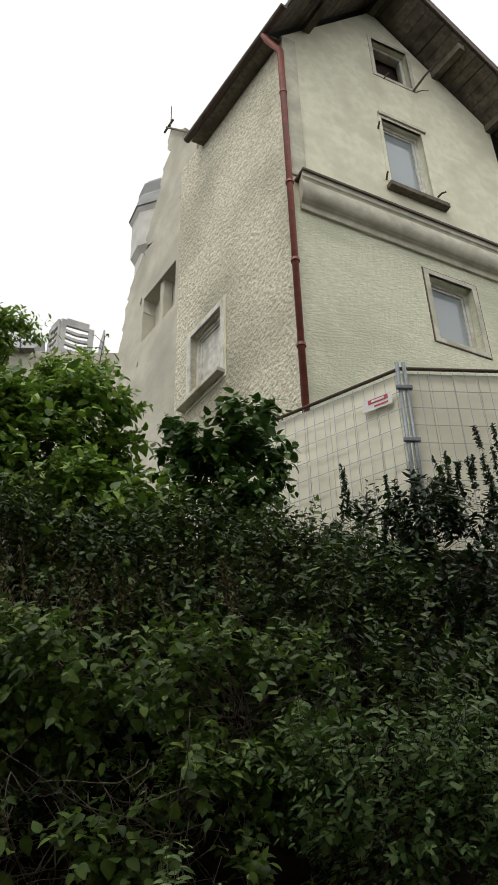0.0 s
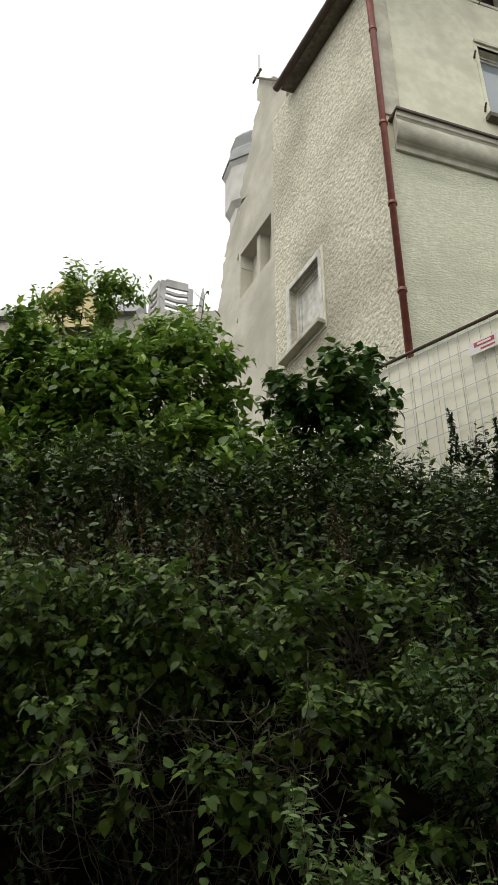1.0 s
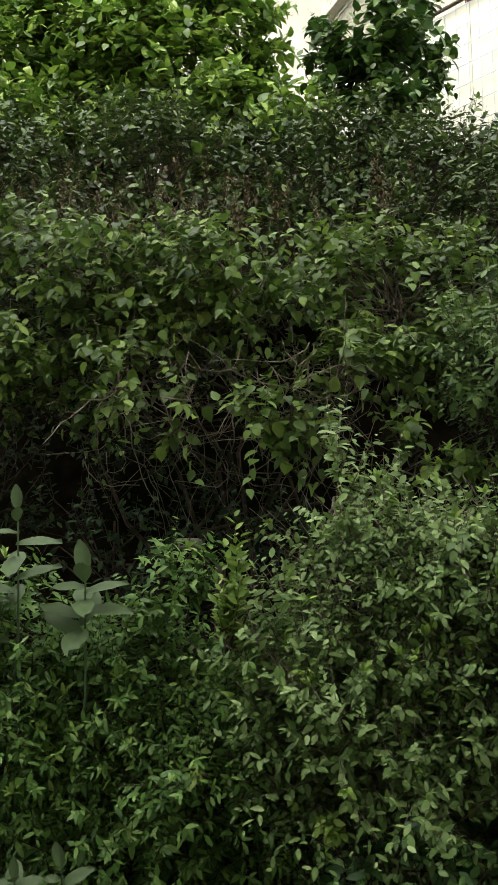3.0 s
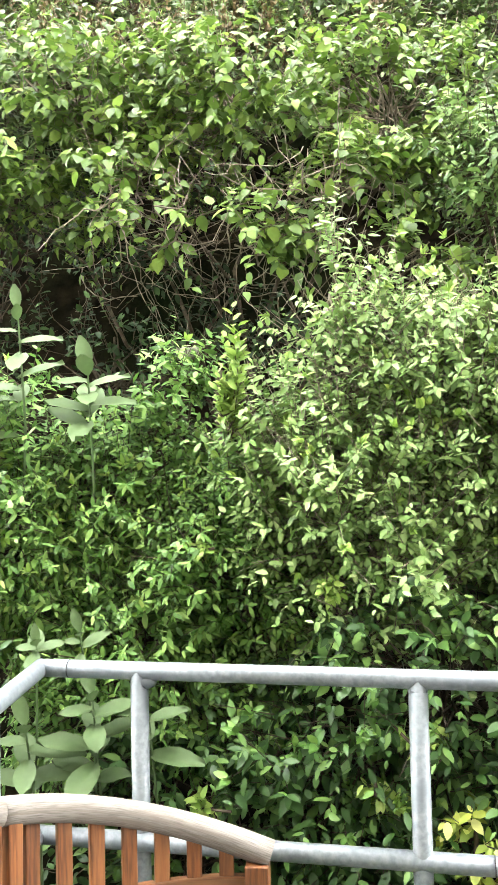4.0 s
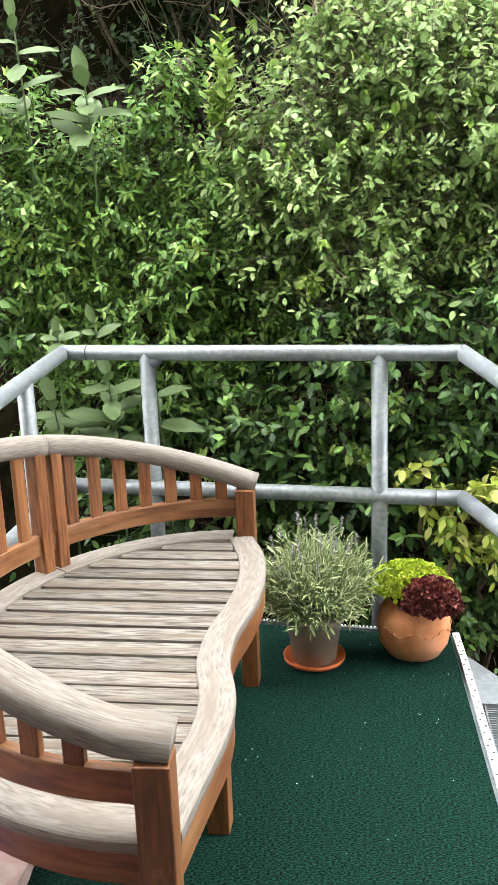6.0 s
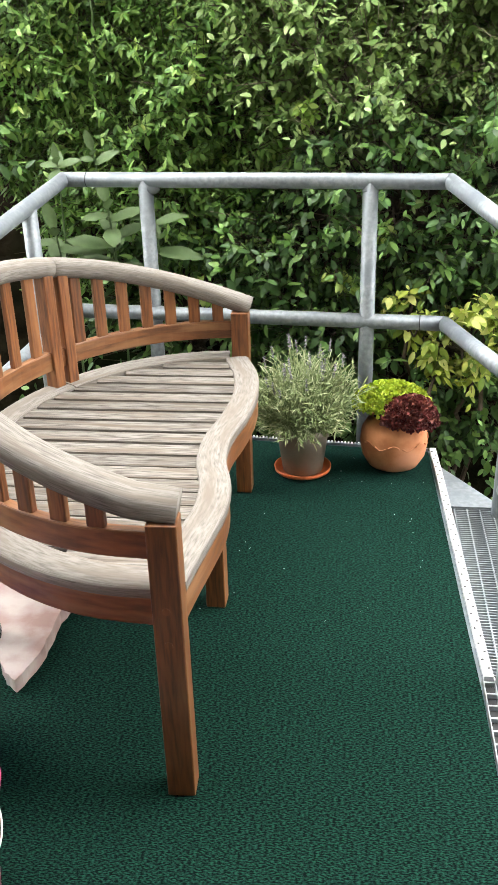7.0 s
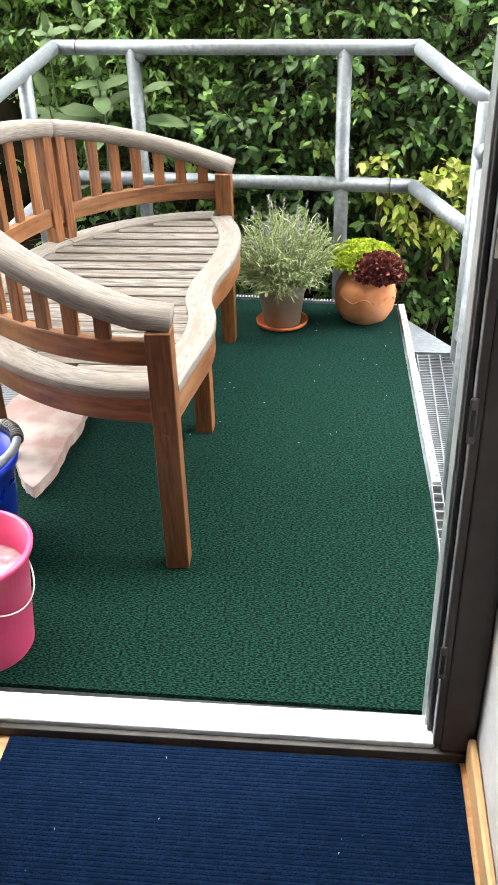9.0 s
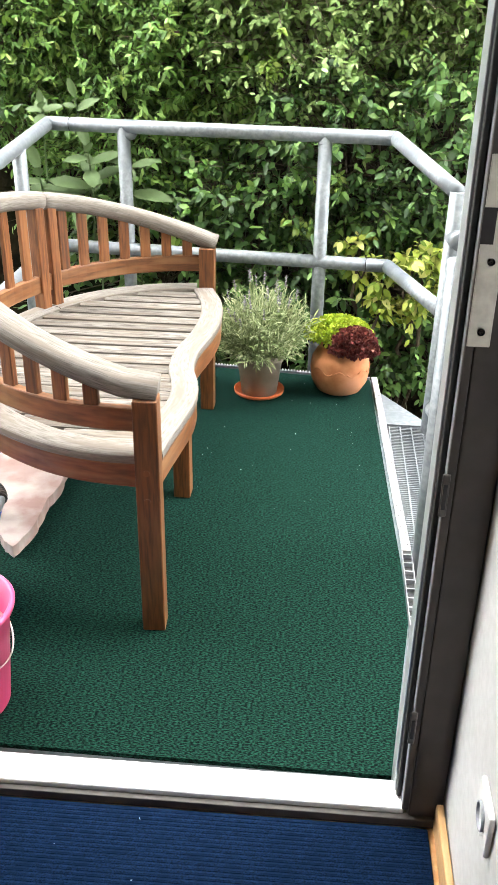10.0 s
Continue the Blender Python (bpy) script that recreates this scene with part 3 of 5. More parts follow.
for i in range(86):
    y = -0.425 + i * 0.01
    sweep(bm, [(-0.437, y, 0.0075), (0.437, y, 0.0075)], [(0.0050, -0.002), (0.0040, 0.0002), (0.0, 0.0013), (-0.0040, 0.0002), (-0.0050, -0.002)])
tagged(part("ribbed_top", bm, M["mat"], rug), kind="stuff")

# ---- balcony deck: galvanised frame, gratings, green carpet ----
bm = bmesh.new()
prism(bm, [(-1.42, 0.005), (0.095, 0.005), (0.095, 0.62), (0.075, 1.0), (0.028, 2.10), (-1.36, 2.24)], -0.06, -0.013)
tagged(part("balcony_slab", bm, M["galv"]), "galvanised steel balcony deck under the carpet", "balcony", kind="structure")
bm = bmesh.new()
poly = [(-1.22, 0.004), (0.000, 0.004), (0.068, 0.50), (0.066, 0.75), (0.052, 1.1), (0.018, 2.07), (-1.05, 2.17), (-1.25, 1.6)]
prism(bm, poly, -0.012, 0.0)
tagged(part("carpet", bm, M["carpet"]), "dark green artificial grass carpet on the balcony deck", "carpet", kind="structure")
EDGE = [(0.074, 0.82), (0.066, 1.02), (0.05, 1.45), (0.032, 1.93), (0.024, 2.09)]
strip = thing("edge_profile", "perforated pale steel edging along the green carpet", "edging")
bm = bmesh.new()
sweep(bm, [(x + 0.012, y, 0.004) for x, y in EDGE], [(0.011, -0.014), (0.011, 0.003), (-0.011, 0.003), (-0.011, -0.014)])
part("profile", bm, M["sill"], strip)
for i in range(40):
    y = 0.85 + i * 0.031
    x = np.interp(y, [e[1] for e in EDGE], [e[0] for e in EDGE]) + (0.006 if i % 2 else 0.016)
    bm = bmesh.new()
    lathe(bm, [(0.0002, 0.0082), (0.0035, 0.0082), (0.0035, 0.0066)], 8, (x, y, 0))
    part("hole", bm, M["rubber"], strip)
slots = thing("slotted_rail", "slotted steel edge of the deck beside the carpet", "edging")
bm = bmesh.new()
block(bm, 0.071, 0.0735, 0.2, 0.82, -0.02, 0.005)
block(bm, 0.0975, 0.1, 0.2, 0.82, -0.02, 0.005)
for i in range(16):
    block(bm, 0.0735, 0.0975, 0.2 + i * 0.04, 0.205 + i * 0.04, -0.018, 0.004)
part("profile", bm, M["alu"], slots)
# Black strip under the bars paints the shade inside the slots.
boxpart("slot_shade", (0.0737, 0.0973, 0.2, 0.82, -0.0125, -0.008), M["rubber"], slots)

# far edge strip with teeth beyond the carpet
far = thing("toothed_edge", "thin serrated steel edge behind the flower pots", "edging")
bm = bmesh.new()
sweep(bm, [(-1.06, 2.19, 0.002), (0.02, 2.085, 0.002)], [(0.006, -0.02), (0.006, 0.004), (-0.006, 0.004), (-0.006, -0.02)])
part("profile", bm, M["galv"], far)
bm = bmesh.new()
for i in range(84):
    x = -1.05 + i * 0.0125
    y = 2.19 - 0.0972 * (x + 1.06)
    block(bm, x, x + 0.006, y - 0.004, y + 0.004, 0.003, 0.011)
tagged(part("teeth", bm, M["sill"], far), kind="stuff")


def grating(name, label, x0, x1, y0, y1, z, step=0.012, bars=5):
    g = thing(name, label, "grating")
    for i in range(bars):
        x = x0 + (x1 - x0) * i / (bars - 1)
        boxpart("bearing_bar", (x - 0.0022, x + 0.0022, y0, y1, z - 0.03, z), M["galv"], g)
    k = int((y1 - y0) / step)
    me = None
    for i in range(k + 1):
        if me is None:
            o = boxpart("cross_bar", (x0, x1, -0.0016, 0.0016, z - 0.014, z + 0.001), M["galv"], g)
            me = o.data
        else:
            o = new("cross_bar", me)
            o.parent = g
        o.location = (0, y0 + i * (y1 - y0) / k, 0)
    return g


grating("stair_grating", "galvanised steel grating tread at the head of the stairs", 0.078, 0.40, 0.83, 1.66, -0.008, bars=9)
grating("side_grating", "galvanised steel grating at the outer edge of the balcony", -1.42, -1.25, 0.25, 2.1, -0.012, bars=5)
bm = bmesh.new()
prism(bm, [(0.056, 1.66), (0.035, 1.98), (0.235, 1.66)], -0.02, 0.0)
tagged(part("corner_plate", bm, M["galv"]), "triangular galvanised steel corner plate beside the stairs", "steel plate")

# ---- railing ----
rail = thing("railing", "galvanised steel tube railing round the balcony", "railing")
R0 = 0.027


def tube(name, path, r=R0, parent=None, n=16):
    bm = bmesh.new()
    sweep(bm, path, circle(r, n))
    return part(name, bm, M["galv"], parent or rail, smooth=True)


TL, TR = (-1.335, 2.322, 0.945), (0.045, 2.165, 0.945)
P1, P2 = (-1.02, 2.286), (-0.217, 2.195)
tube("top_rail", [(-1.36, 0.05, 0.865), (-1.355, 1.62, 0.87), TL])
tube("top_rail", [TL, TR])
tube("top_rail", [TR, (0.222, 1.60, 0.86)])
for p in (TL, TR):
    bm = bmesh.new()
    bmesh.ops.create_uvsphere(bm, u_segments=16, v_segments=10, radius=R0 * 1.005)
    bmesh.ops.translate(bm, vec=p, verts=bm.verts)
    part("elbow", bm, M["galv"], rail, smooth=True)
tube("middle_rail", [(-1.36, 0.05, 0.44), (-1.355, 1.7, 0.44), (-1.34, 2.30, 0.458)])
tube("middle_rail", [(-1.34, 2.30, 0.458), (0.055, 2.165, 0.458)])
tube("middle_rail", [(0.055, 2.165, 0.458), (0.212, 1.62, 0.46)])
for x, y in (P1, P2):
    tube("post", [(x, y, -0.35), (x, y, 0.945)])
tube("post", [(0.218, 1.65, -0.6), (0.222, 1.60, 0.865)], 0.03)
tube("post", [(-1.345, 1.97, -0.4), (-1.345, 1.97, 0.90)])
tube("post", [(0.128, 0.80, -0.4), (0.128, 0.80, 0.86)], 0.03)
for z in (0.10, 0.72):
    bm = bmesh.new()
    sweep(bm, [(0.222, 1.60, z), (0.236, 1.53, z)], circle(0.03, 14))
    part("stub", bm, M["galv"], rail, smooth=True)
for p, q, r in (((-1.03, 2.29), (-0.96, 2.28), 0.945), ((-0.255, 2.2), (-0.18, 2.19), 0.945), ((-0.255, 2.2), (-0.18, 2.19), 0.458)):
    bm = bmesh.new()
    c = ((p[0] + q[0]) / 2, (p[1] + q[1]) / 2, r - 0.03)
    bmesh.ops.create_uvsphere(bm, u_segments=14, v_segments=8, radius=0.0285)
    bmesh.ops.scale(bm, vec=(1.0, 0.95, 0.75), verts=bm.verts)
    bmesh.ops.translate(bm, vec=c, verts=bm.verts)
    part("weld", bm, M["galv"], rail, smooth=True)
for c, w in (((-0.075, 2.181, 0.945), (1, -0.114, 0)), ((-1.24, 2.311, 0.945), (1, -0.114, 0)), ((-0.03, 2.172, 0.458), (1, -0.097, 0))):
    bm = bmesh.new()
    w = Vector(w).normalized() * 0.0012
    sweep(bm, [Vector(c) - w, Vector(c) + w], circle(R0 + 0.0007, 16))
    part("joint_line", bm, M["rubber"], rail)

# ---- curved teak bench ----
bench = thing("garden_bench", "curved teak garden bench, weathered grey on seat and arms", "bench")
BC, BA, BB, BN = (-0.625, 1.195), 0.61, 0.66, 0.74


def rim(s, grow=0.0):
    """A point of the bench's round back; s runs from -1 (near arm) through 0 (middle of the back) to 1 (far arm)."""
    a = s * math.pi / 2
    return BC[0] - (BA + grow) * math.cos(a), BC[1] + ((BB if s > 0 else BN) + grow) * math.sin(a)


def arm_z(s):
    return 0.612 + 0.225 * max(0.0, math.cos(s * math.pi / 2)) + 0.042 * max(0.0, -s)


def seat(y):
    """Height of the seat, which rises a little towards the near arm."""
    return 0.447 + 0.033 * min(1.0, max(0.0, (1.05 - y) / 0.5))


def raised(pts, dz):
    return [(x, y, seat(y) + dz) for x, y in pts]


WAVE_Y = (0.41, 0.57, 0.775, 0.90, 1.045, 1.18, 1.33, 1.47, 1.60, 1.70, 1.81)
WAVE_X = (-0.548, -0.530, -0.511, -0.521, -0.561, -0.564, -0.538, -0.528, -0.538, -0.560, -0.604)


def front(y):
    """The wavy front edge of the seat, smoothed through its turning points."""
    return sum(float(np.interp(y + d, WAVE_Y, WAVE_X)) for d in np.linspace(-0.05, 0.05, 9)) / 9


JOINT = 0.36
S = [-1 + 2 * i / 64 for i in range(65)]
for s0, s1 in ((-1.0, -JOINT), (-JOINT, JOINT), (JOINT, 1.0)):
    pts = []
    for i in range(23):
        s = s0 + (s1 - s0) * i / 22
        x, y = rim(s, 0.01)
        pts.append((x, y, arm_z(s)))
    if s0 == -1.0:
        pts = [(pts[0][0] + 0.080, pts[0][1] + 0.004, pts[0][2] - 0.012)] + pts
    if s1 == 1.0:
        pts = pts + [(pts[-1][0] + 0.03, pts[-1][1], pts[-1][2] - 0.010)]
    if s0 == -JOINT or s1 == JOINT:
        pts = pts[:-1] + [tuple(0.97 * a + 0.03 * b for a, b in zip(pts[-1], pts[-2]))]
    bm = bmesh.new()
    sweep(bm, pts, oval(0.078, 0.058, 2.6, 20))
    part("arm_rail", bm, M["weathered_y"], bench, "grey weathered curved top rail", smooth=True)
    low = raised(([(-0.592, rim(-1)[1] - 0.004)] if s0 == -1.0 else []) + [rim(s0 + (s1 - s0) * i / 16) for i in range(17)], 0.082)
    bm = bmesh.new()
    sweep(bm, low, oval(0.026, 0.058, 8))
    part("lower_rail", bm, M["teak_c"], bench)
for s0, s1 in ((-1.0, -JOINT - 0.003), (-JOINT + 0.003, JOINT - 0.003), (JOINT + 0.003, 0.955)):
    pts = raised([rim(s0 + (s1 - s0) * i / 24, -0.013) for i in range(25)], -0.013)
    if s0 == -1.0:
        pts = [(-0.599, pts[0][1], pts[0][2])] + pts[1:]
    bm = bmesh.new()
    sweep(bm, pts, oval(0.080, 0.026, 6))
    part("seat_rim", bm, M["weathered_y"], bench, "grey weathered seat rim")
bm = bmesh.new()
sweep(bm, raised([(-0.599, rim(-1)[1] - 0.004)] + [rim(s) for s in S], -0.059), oval(0.03, 0.064, 8))
part("apron", bm, M["teak_c"], bench)
ys_f = [0.462 + 1.348 * i / 56 for i in range(57)]
bm = bmesh.new()
sweep(bm, raised([(front(y) - 0.038, y) for y in ys_f], -0.0125), oval(0.076, 0.028, 6))
part("front_board", bm, M["weathered_y"], bench, "grey weathered wavy front board")
bm = bmesh.new()
sweep(bm, raised([(front(y) - 0.022, y) for y in ys_f], -0.061), oval(0.034, 0.066, 8))
part("front_apron", bm, M["teak_c"], bench)
for i in range(18):
    y = 0.535 + i * 0.0715
    d = (y - BC[1]) / ((BB if y > BC[1] else BN) - 0.045)
    if abs(d) >= 1:
        continue
    x0 = BC[0] - (BA - 0.045) * math.sqrt(1 - d * d)
    x1 = front(y) - 0.072
    if x1 - x0 < 0.03:
        continue
    bm = bmesh.new()
    sweep(bm, [(x0, y, seat(y) - 0.016), ((x0 + x1) / 2, y, seat(y) - 0.0165), (x1, y, seat(y) - 0.016)], oval(0.060, 0.021, 5, 12))
    part("slat", bm, M["weathered"], bench)


def upright(name, x, y, z0, z1, w, d, turn, material=None):
    bm = bmesh.new()
    block(bm, -w / 2, w / 2, -d / 2, d / 2, z0, z1, 0.003)
    bmesh.ops.rotate(bm, matrix=Matrix.Rotation(turn, 3, "Z"), verts=bm.verts)
    bmesh.ops.translate(bm, vec=(x, y, 0), verts=bm.verts)
    return part(name, bm, material or M["teak"], bench)


def facing(s):
    x, y = rim(s)
    return math.atan2((y - BC[1]) / BB**2, (x - BC[0]) / BA**2) + math.pi / 2


for s0, s1, k in ((-1.0, -JOINT, 7), (-JOINT, JOINT, 7), (JOINT, 1.0, 7)):
    for i in range(k):
        s = s0 + (s1 - s0) * (i + 1) / (k + 1)
        x, y = rim(s)
        upright("back_slat", x, y, seat(y) + 0.108, arm_z(s) - 0.015, 0.036, 0.016, facing(s))
for s in (-JOINT, JOINT):
    for e in (-0.027, 0.027):
        x, y = rim(s + e)
        upright("back_post", x, y, 0.0 if e * s < 0 else 0.36, arm_z(s) - 0.015, 0.036, 0.046, facing(s + e))
upright("arm_post", -0.626, 1.840, 0.36, 0.592, 0.056, 0.056, 0)
upright("arm_post", -0.570, 0.429, 0.0, 0.628, 0.056, 0.056, radians(3))
upright("leg", -0.613, 1.735, 0.0, 0.36, 0.050, 0.06, 0)
upright("leg", -0.603, 1.075, 0.0, 0.36, 0.052, 0.058, 0)
for z in (0.375, 0.45):
    bm = bmesh.new()
    lathe(bm, [(0.0003, 0.0), (0.008, 0.0), (0.008, -0.004)], 14)
    bmesh.ops.rotate(bm, matrix=Matrix.Rotation(radians(90), 3, "X"), verts=bm.verts)
    bmesh.ops.translate(bm, vec=(-0.570, 0.3995, z), verts=bm.verts)
    part("plug", bm, M["teak"], bench)

# ---- pots ----
pot = thing("lavender_pot", "lavender in a taupe plastic pot on an orange saucer", "potted plant", at=(-0.428, 1.885, 0.0))
bm = bmesh.new()
lathe(bm, [(0.001, 0.003), (0.078, 0.003), (0.098, 0.012), (0.1, 0.024), (0.096, 0.024), (0.09, 0.012), (0.001, 0.010)], 48)
part("saucer", bm, M["orange"], pot, "orange plastic saucer", smooth=True)
bm = bmesh.new()
lathe(bm, [(0.001, 0.012), (0.070, 0.012), (0.088, 0.145), (0.094, 0.147), (0.095, 0.182), (0.089, 0.184), (0.086, 0.165), (0.001, 0.163)], 48)
part("pot", bm, M["taupe"], pot, "taupe plastic pot", smooth=True)
bm = bmesh.new()
lathe(bm, [(0.001, 0.172), (0.086, 0.168)], 24)
part("soil", bm, M["soil"], pot)
rng = np.random.default_rng(11)
n = 820
ang, rad = rng.uniform(0, 6.28, n), np.sqrt(rng.uniform(0, 1, n))
a0 = np.stack([0.06 * rad * np.cos(ang), 0.06 * rad * np.sin(ang), np.full(n, 0.165)], 1)
lean = np.stack([np.cos(ang) * rad, np.sin(ang) * rad, np.zeros(n)], 1) * rng.uniform(0.08, 0.165, (n, 1)) + rng.normal(0, 0.018, (n, 3))
hgt = rng.uniform(0.05, 0.24, n) * (1.25 - 0.5 * rad)
mid = a0 + lean * 0.5 + np.array([0, 0, 0.55]) * hgt[:, None]
tip = a0 + lean * 1.05 + np.array([0, 0, 1.0]) * hgt[:, None]
base, way = [], []
for k in range(11):
    t = (k + 0.5) / 11
    p = (1 - t) ** 2 * a0 + 2 * t * (1 - t) * mid + t * t * tip
    base.append(p)
    way.append(unit(rng.normal(0, 0.55, (n, 3)) + unit(tip - a0) * 1.0))
v, f = leaf_cloud(np.concatenate(base), np.concatenate(way), rng.uniform(0.020, 0.042, 11 * n), NARROW * np.array([0.55, 1, 1.6]), rng)
arrays("leaves", v, f, L["lavender"], pot, "narrow grey-green lavender leaves", "stuff")
v1, f1 = sticks(a0, mid, np.full(n, 0.0012), np.full(n, 0.001))
v2, f2 = sticks(mid, tip, np.full(n, 0.001), np.full(n, 0.0008))
arrays("stalk_mass", np.concatenate([v1, v2]), np.concatenate([f1, f2 + len(v1)]), L["lavender"], pot, kind="stuff")
for i in range(28):
    an, r = rng.uniform(0, 6.28), 0.14 * math.sqrt(rng.uniform(0, 1))
    x, y, z = r * math.cos(an), r * math.sin(an), rng.uniform(0.37, 0.49) - 0.5 * r
    bm = bmesh.new()
    sweep_taper(bm, [Vector((x * 0.6, y * 0.6, z - 0.15)), Vector((x * 0.85, y * 0.85, z - 0.06)), Vector((x, y, z))], 0.0013, 0.001, 5)
    st = part("flower_stalk", bm, L["lavender"], pot)
    b0 = np.array([x, y, z]) + np.outer(np.linspace(-0.012, 0.028, 8), np.array([0.15 * math.cos(an), 0.15 * math.sin(an), 1]))
    b0 = np.repeat(b0, 4, 0)
    w0 = unit(rng.normal(0, 1, b0.shape) + np.array([0, 0, 0.9]))
    v, f = leaf_cloud(b0, w0, rng.uniform(0.006, 0.0095, len(b0)), OVATE, rng)
    arrays("flower_head", v, f, L["flower"], st)

bowl = thing("lettuce_pot", "green and dark red lettuce in a round terracotta pot", "potted plant", at=(-0.112, 1.955, 0.0))
bm = bmesh.new()
prof = [(0.001, 0.0), (0.062, 0.0), (0.088, 0.014), (0.110, 0.052), (0.117, 0.095), (0.112, 0.14), (0.095, 0.175), (0.084, 0.186), (0.083, 0.194), (0.075, 0.194), (0.073, 0.18), (0.001, 0.175)]
lathe(bm, prof, 56)
for v in bm.verts:
    if 0.07 < v.co.z < 0.18:
        an = math.atan2(v.co.y, v.co.x)
        k = 1 + 0.028 * max(0, math.sin(7 * an)) * max(0, math.sin((v.co.z - 0.07) / 0.11 * math.pi))
        v.co.x *= k
        v.co.y *= k
part("pot", bm, M["terracotta"], bowl, "rounded terracotta pot", smooth=True)
for i in range(9):
    an = -2.6 + i * 0.42
    bm = bmesh.new()
    pts = [Vector((0.1165 * math.cos(an + u * 0.34), 0.1165 * math.sin(an + u * 0.34), 0.112 + 0.010 * math.sin(u * math.pi * 1.0 + (i % 2) * 3.14))) for u in np.linspace(0, 1, 7)]
    sweep_taper(bm, pts, 0.0032, 0.0016, 6)
    part("relief", bm, M["terracotta"], bowl, smooth=True)


def frilly(name, centre, radii, n, leaf, material, seed, label, parent):
    """A lettuce head: many crimped leaves in rosettes."""
    rg = np.random.default_rng(seed)
    d = unit(rg.normal(0, 1, (n, 3)))
    d[:, 2] = np.abs(d[:, 2]) * 0.9 - 0.15
    p = np.array(centre) + d * np.array(radii) * rg.uniform(0.55, 1.0, (n, 1))
    shape = np.array([(0, 0, 0), (0, 0.4, 0.05), (0, 0.75, 0.12), (0, 1, 0.24), (-0.30, 0.25, 0.12), (-0.46, 0.6, -0.06), (-0.42, 0.95, 0.16), (0.30, 0.25, 0.14), (0.48, 0.6, 0.22), (0.42, 0.95, -0.10)])
    v, f = leaf_cloud(p, unit(d + rg.normal(0, 0.5, d.shape)), leaf * rg.uniform(0.6, 1.3, n), shape, rg, 0.1)
    return arrays(name, v, f, material, parent, label, "stuff")


frilly("green_lettuce", (-0.012, 0.012, 0.238), (0.128, 0.10, 0.080), 6500, 0.014, L["lettuce"], 3, "bright yellow-green curly lettuce", bowl)
frilly("red_lettuce", (0.048, -0.080, 0.212), (0.084, 0.056, 0.100), 6000, 0.017, L["redleaf"], 4, "dark red curly lettuce", bowl)
bm = bmesh.new()
lathe(bm, [(0.001, 0.188), (0.074, 0.184)], 24)
part("soil", bm, M["soil"], bowl)

# ---- stone slab and buckets ----
bm = bmesh.new()
out = [(-1.02, 0.665), (-0.99, 0.80), (-1.0, 0.92), (-0.985, 1.02), (-0.995, 1.145), (-1.10, 1.24), (-1.24, 1.22), (-1.27, 1.05), (-1.19, 0.93), (-1.13, 0.82), (-1.06, 0.70)]
fine = []
for (xa, ya), (xb, yb) in zip(out, out[1:] + out[:1]):
    for k in range(5):
        u = k / 5
        fine.append((xa + (xb - xa) * u + rng.normal(0, 0.0022), ya + (yb - ya) * u + rng.normal(0, 0.0022)))
prism(bm, fine, 0.001, 0.038)
tagged(part("stone_slab", bm, M["stone"]), "broken pink and white marble slab lying on the carpet", "stone slab")


def bucket(name, label, at, r0, r1, h, material, water):
    b = thing(name, label, "bucket", "cleaning buckets", at=at)
    bm = bmesh.new()
    lathe(bm, [(0.001, 0.0), (r0, 0.0), (r0 + 0.004, 0.006), (r1 - 0.004, h - 0.02), (r1 + 0.006, h - 0.018), (r1 + 0.009, h - 0.004), (r1 + 0.004, h), (r1 - 0.003, h - 0.004), (r0 - 0.002, 0.008), (0.001, 0.006)], 56)
    part("body", bm, material, b, smooth=True)
    if water:
        bm = bmesh.new()
        k = 0.70
        lathe(bm, [(0.001, h * k), (r0 + (r1 - r0) * k - 0.005, h * k)], 40)
        part("water", bm, M["water"], b, "cloudy soapy water")
    return b


pb = bucket("pink_bucket", "pink plastic bucket with soapy water on the carpet", (-0.945, 0.115, 0.0), 0.098, 0.130, 0.272, M["pink"], True)
bm = bmesh.new()
pts = [(0.137 * math.cos(a), 0.137 * math.sin(a) * 0.98, 0.25 - 0.11 * math.sin((a + 1.55) / 3.1 * math.pi)) for a in np.linspace(-1.55, 1.55, 25)]
pts = [(x - 0.016 * math.sin((k / 24) * math.pi), y, z) for k, (x, y, z) in enumerate(pts)]
sweep(bm, pts, circle(0.002, 8))
part("handle", bm, M["steel"], pb, "thin wire handle", smooth=True)
bb = bucket("blue_bucket", "blue plastic mop bucket with a grey handle", (-1.105, 0.455, 0.0), 0.105, 0.14, 0.27, M["blue"], False)
bm = bmesh.new()
sweep(bm, [(0.02 + 0.13 * math.cos(a), 0.14 * math.sin(a), 0.285 + 0.012 * math.cos(a)) for a in np.linspace(-1.6, 1.6, 19)], circle(0.011, 12))
part("handle", bm, M["greyplastic"], bb, "grey plastic carrying handle", smooth=True)
bm = bmesh.new()
for k in range(9):
    a = 0.35 + k * 0.085
    q = [(0.02 + 0.13 * math.cos(b), 0.14 * math.sin(b), 0.286 + 0.012 * math.cos(b)) for b in (a - 0.028, a + 0.028)]
    sweep(bm, q, circle(0.0165, 12))
part("grip", bm, M["darksteel"], bb, "ribbed grey grip on the handle")


# lint and crumbs on mat and carpet
rng = np.random.default_rng(77)
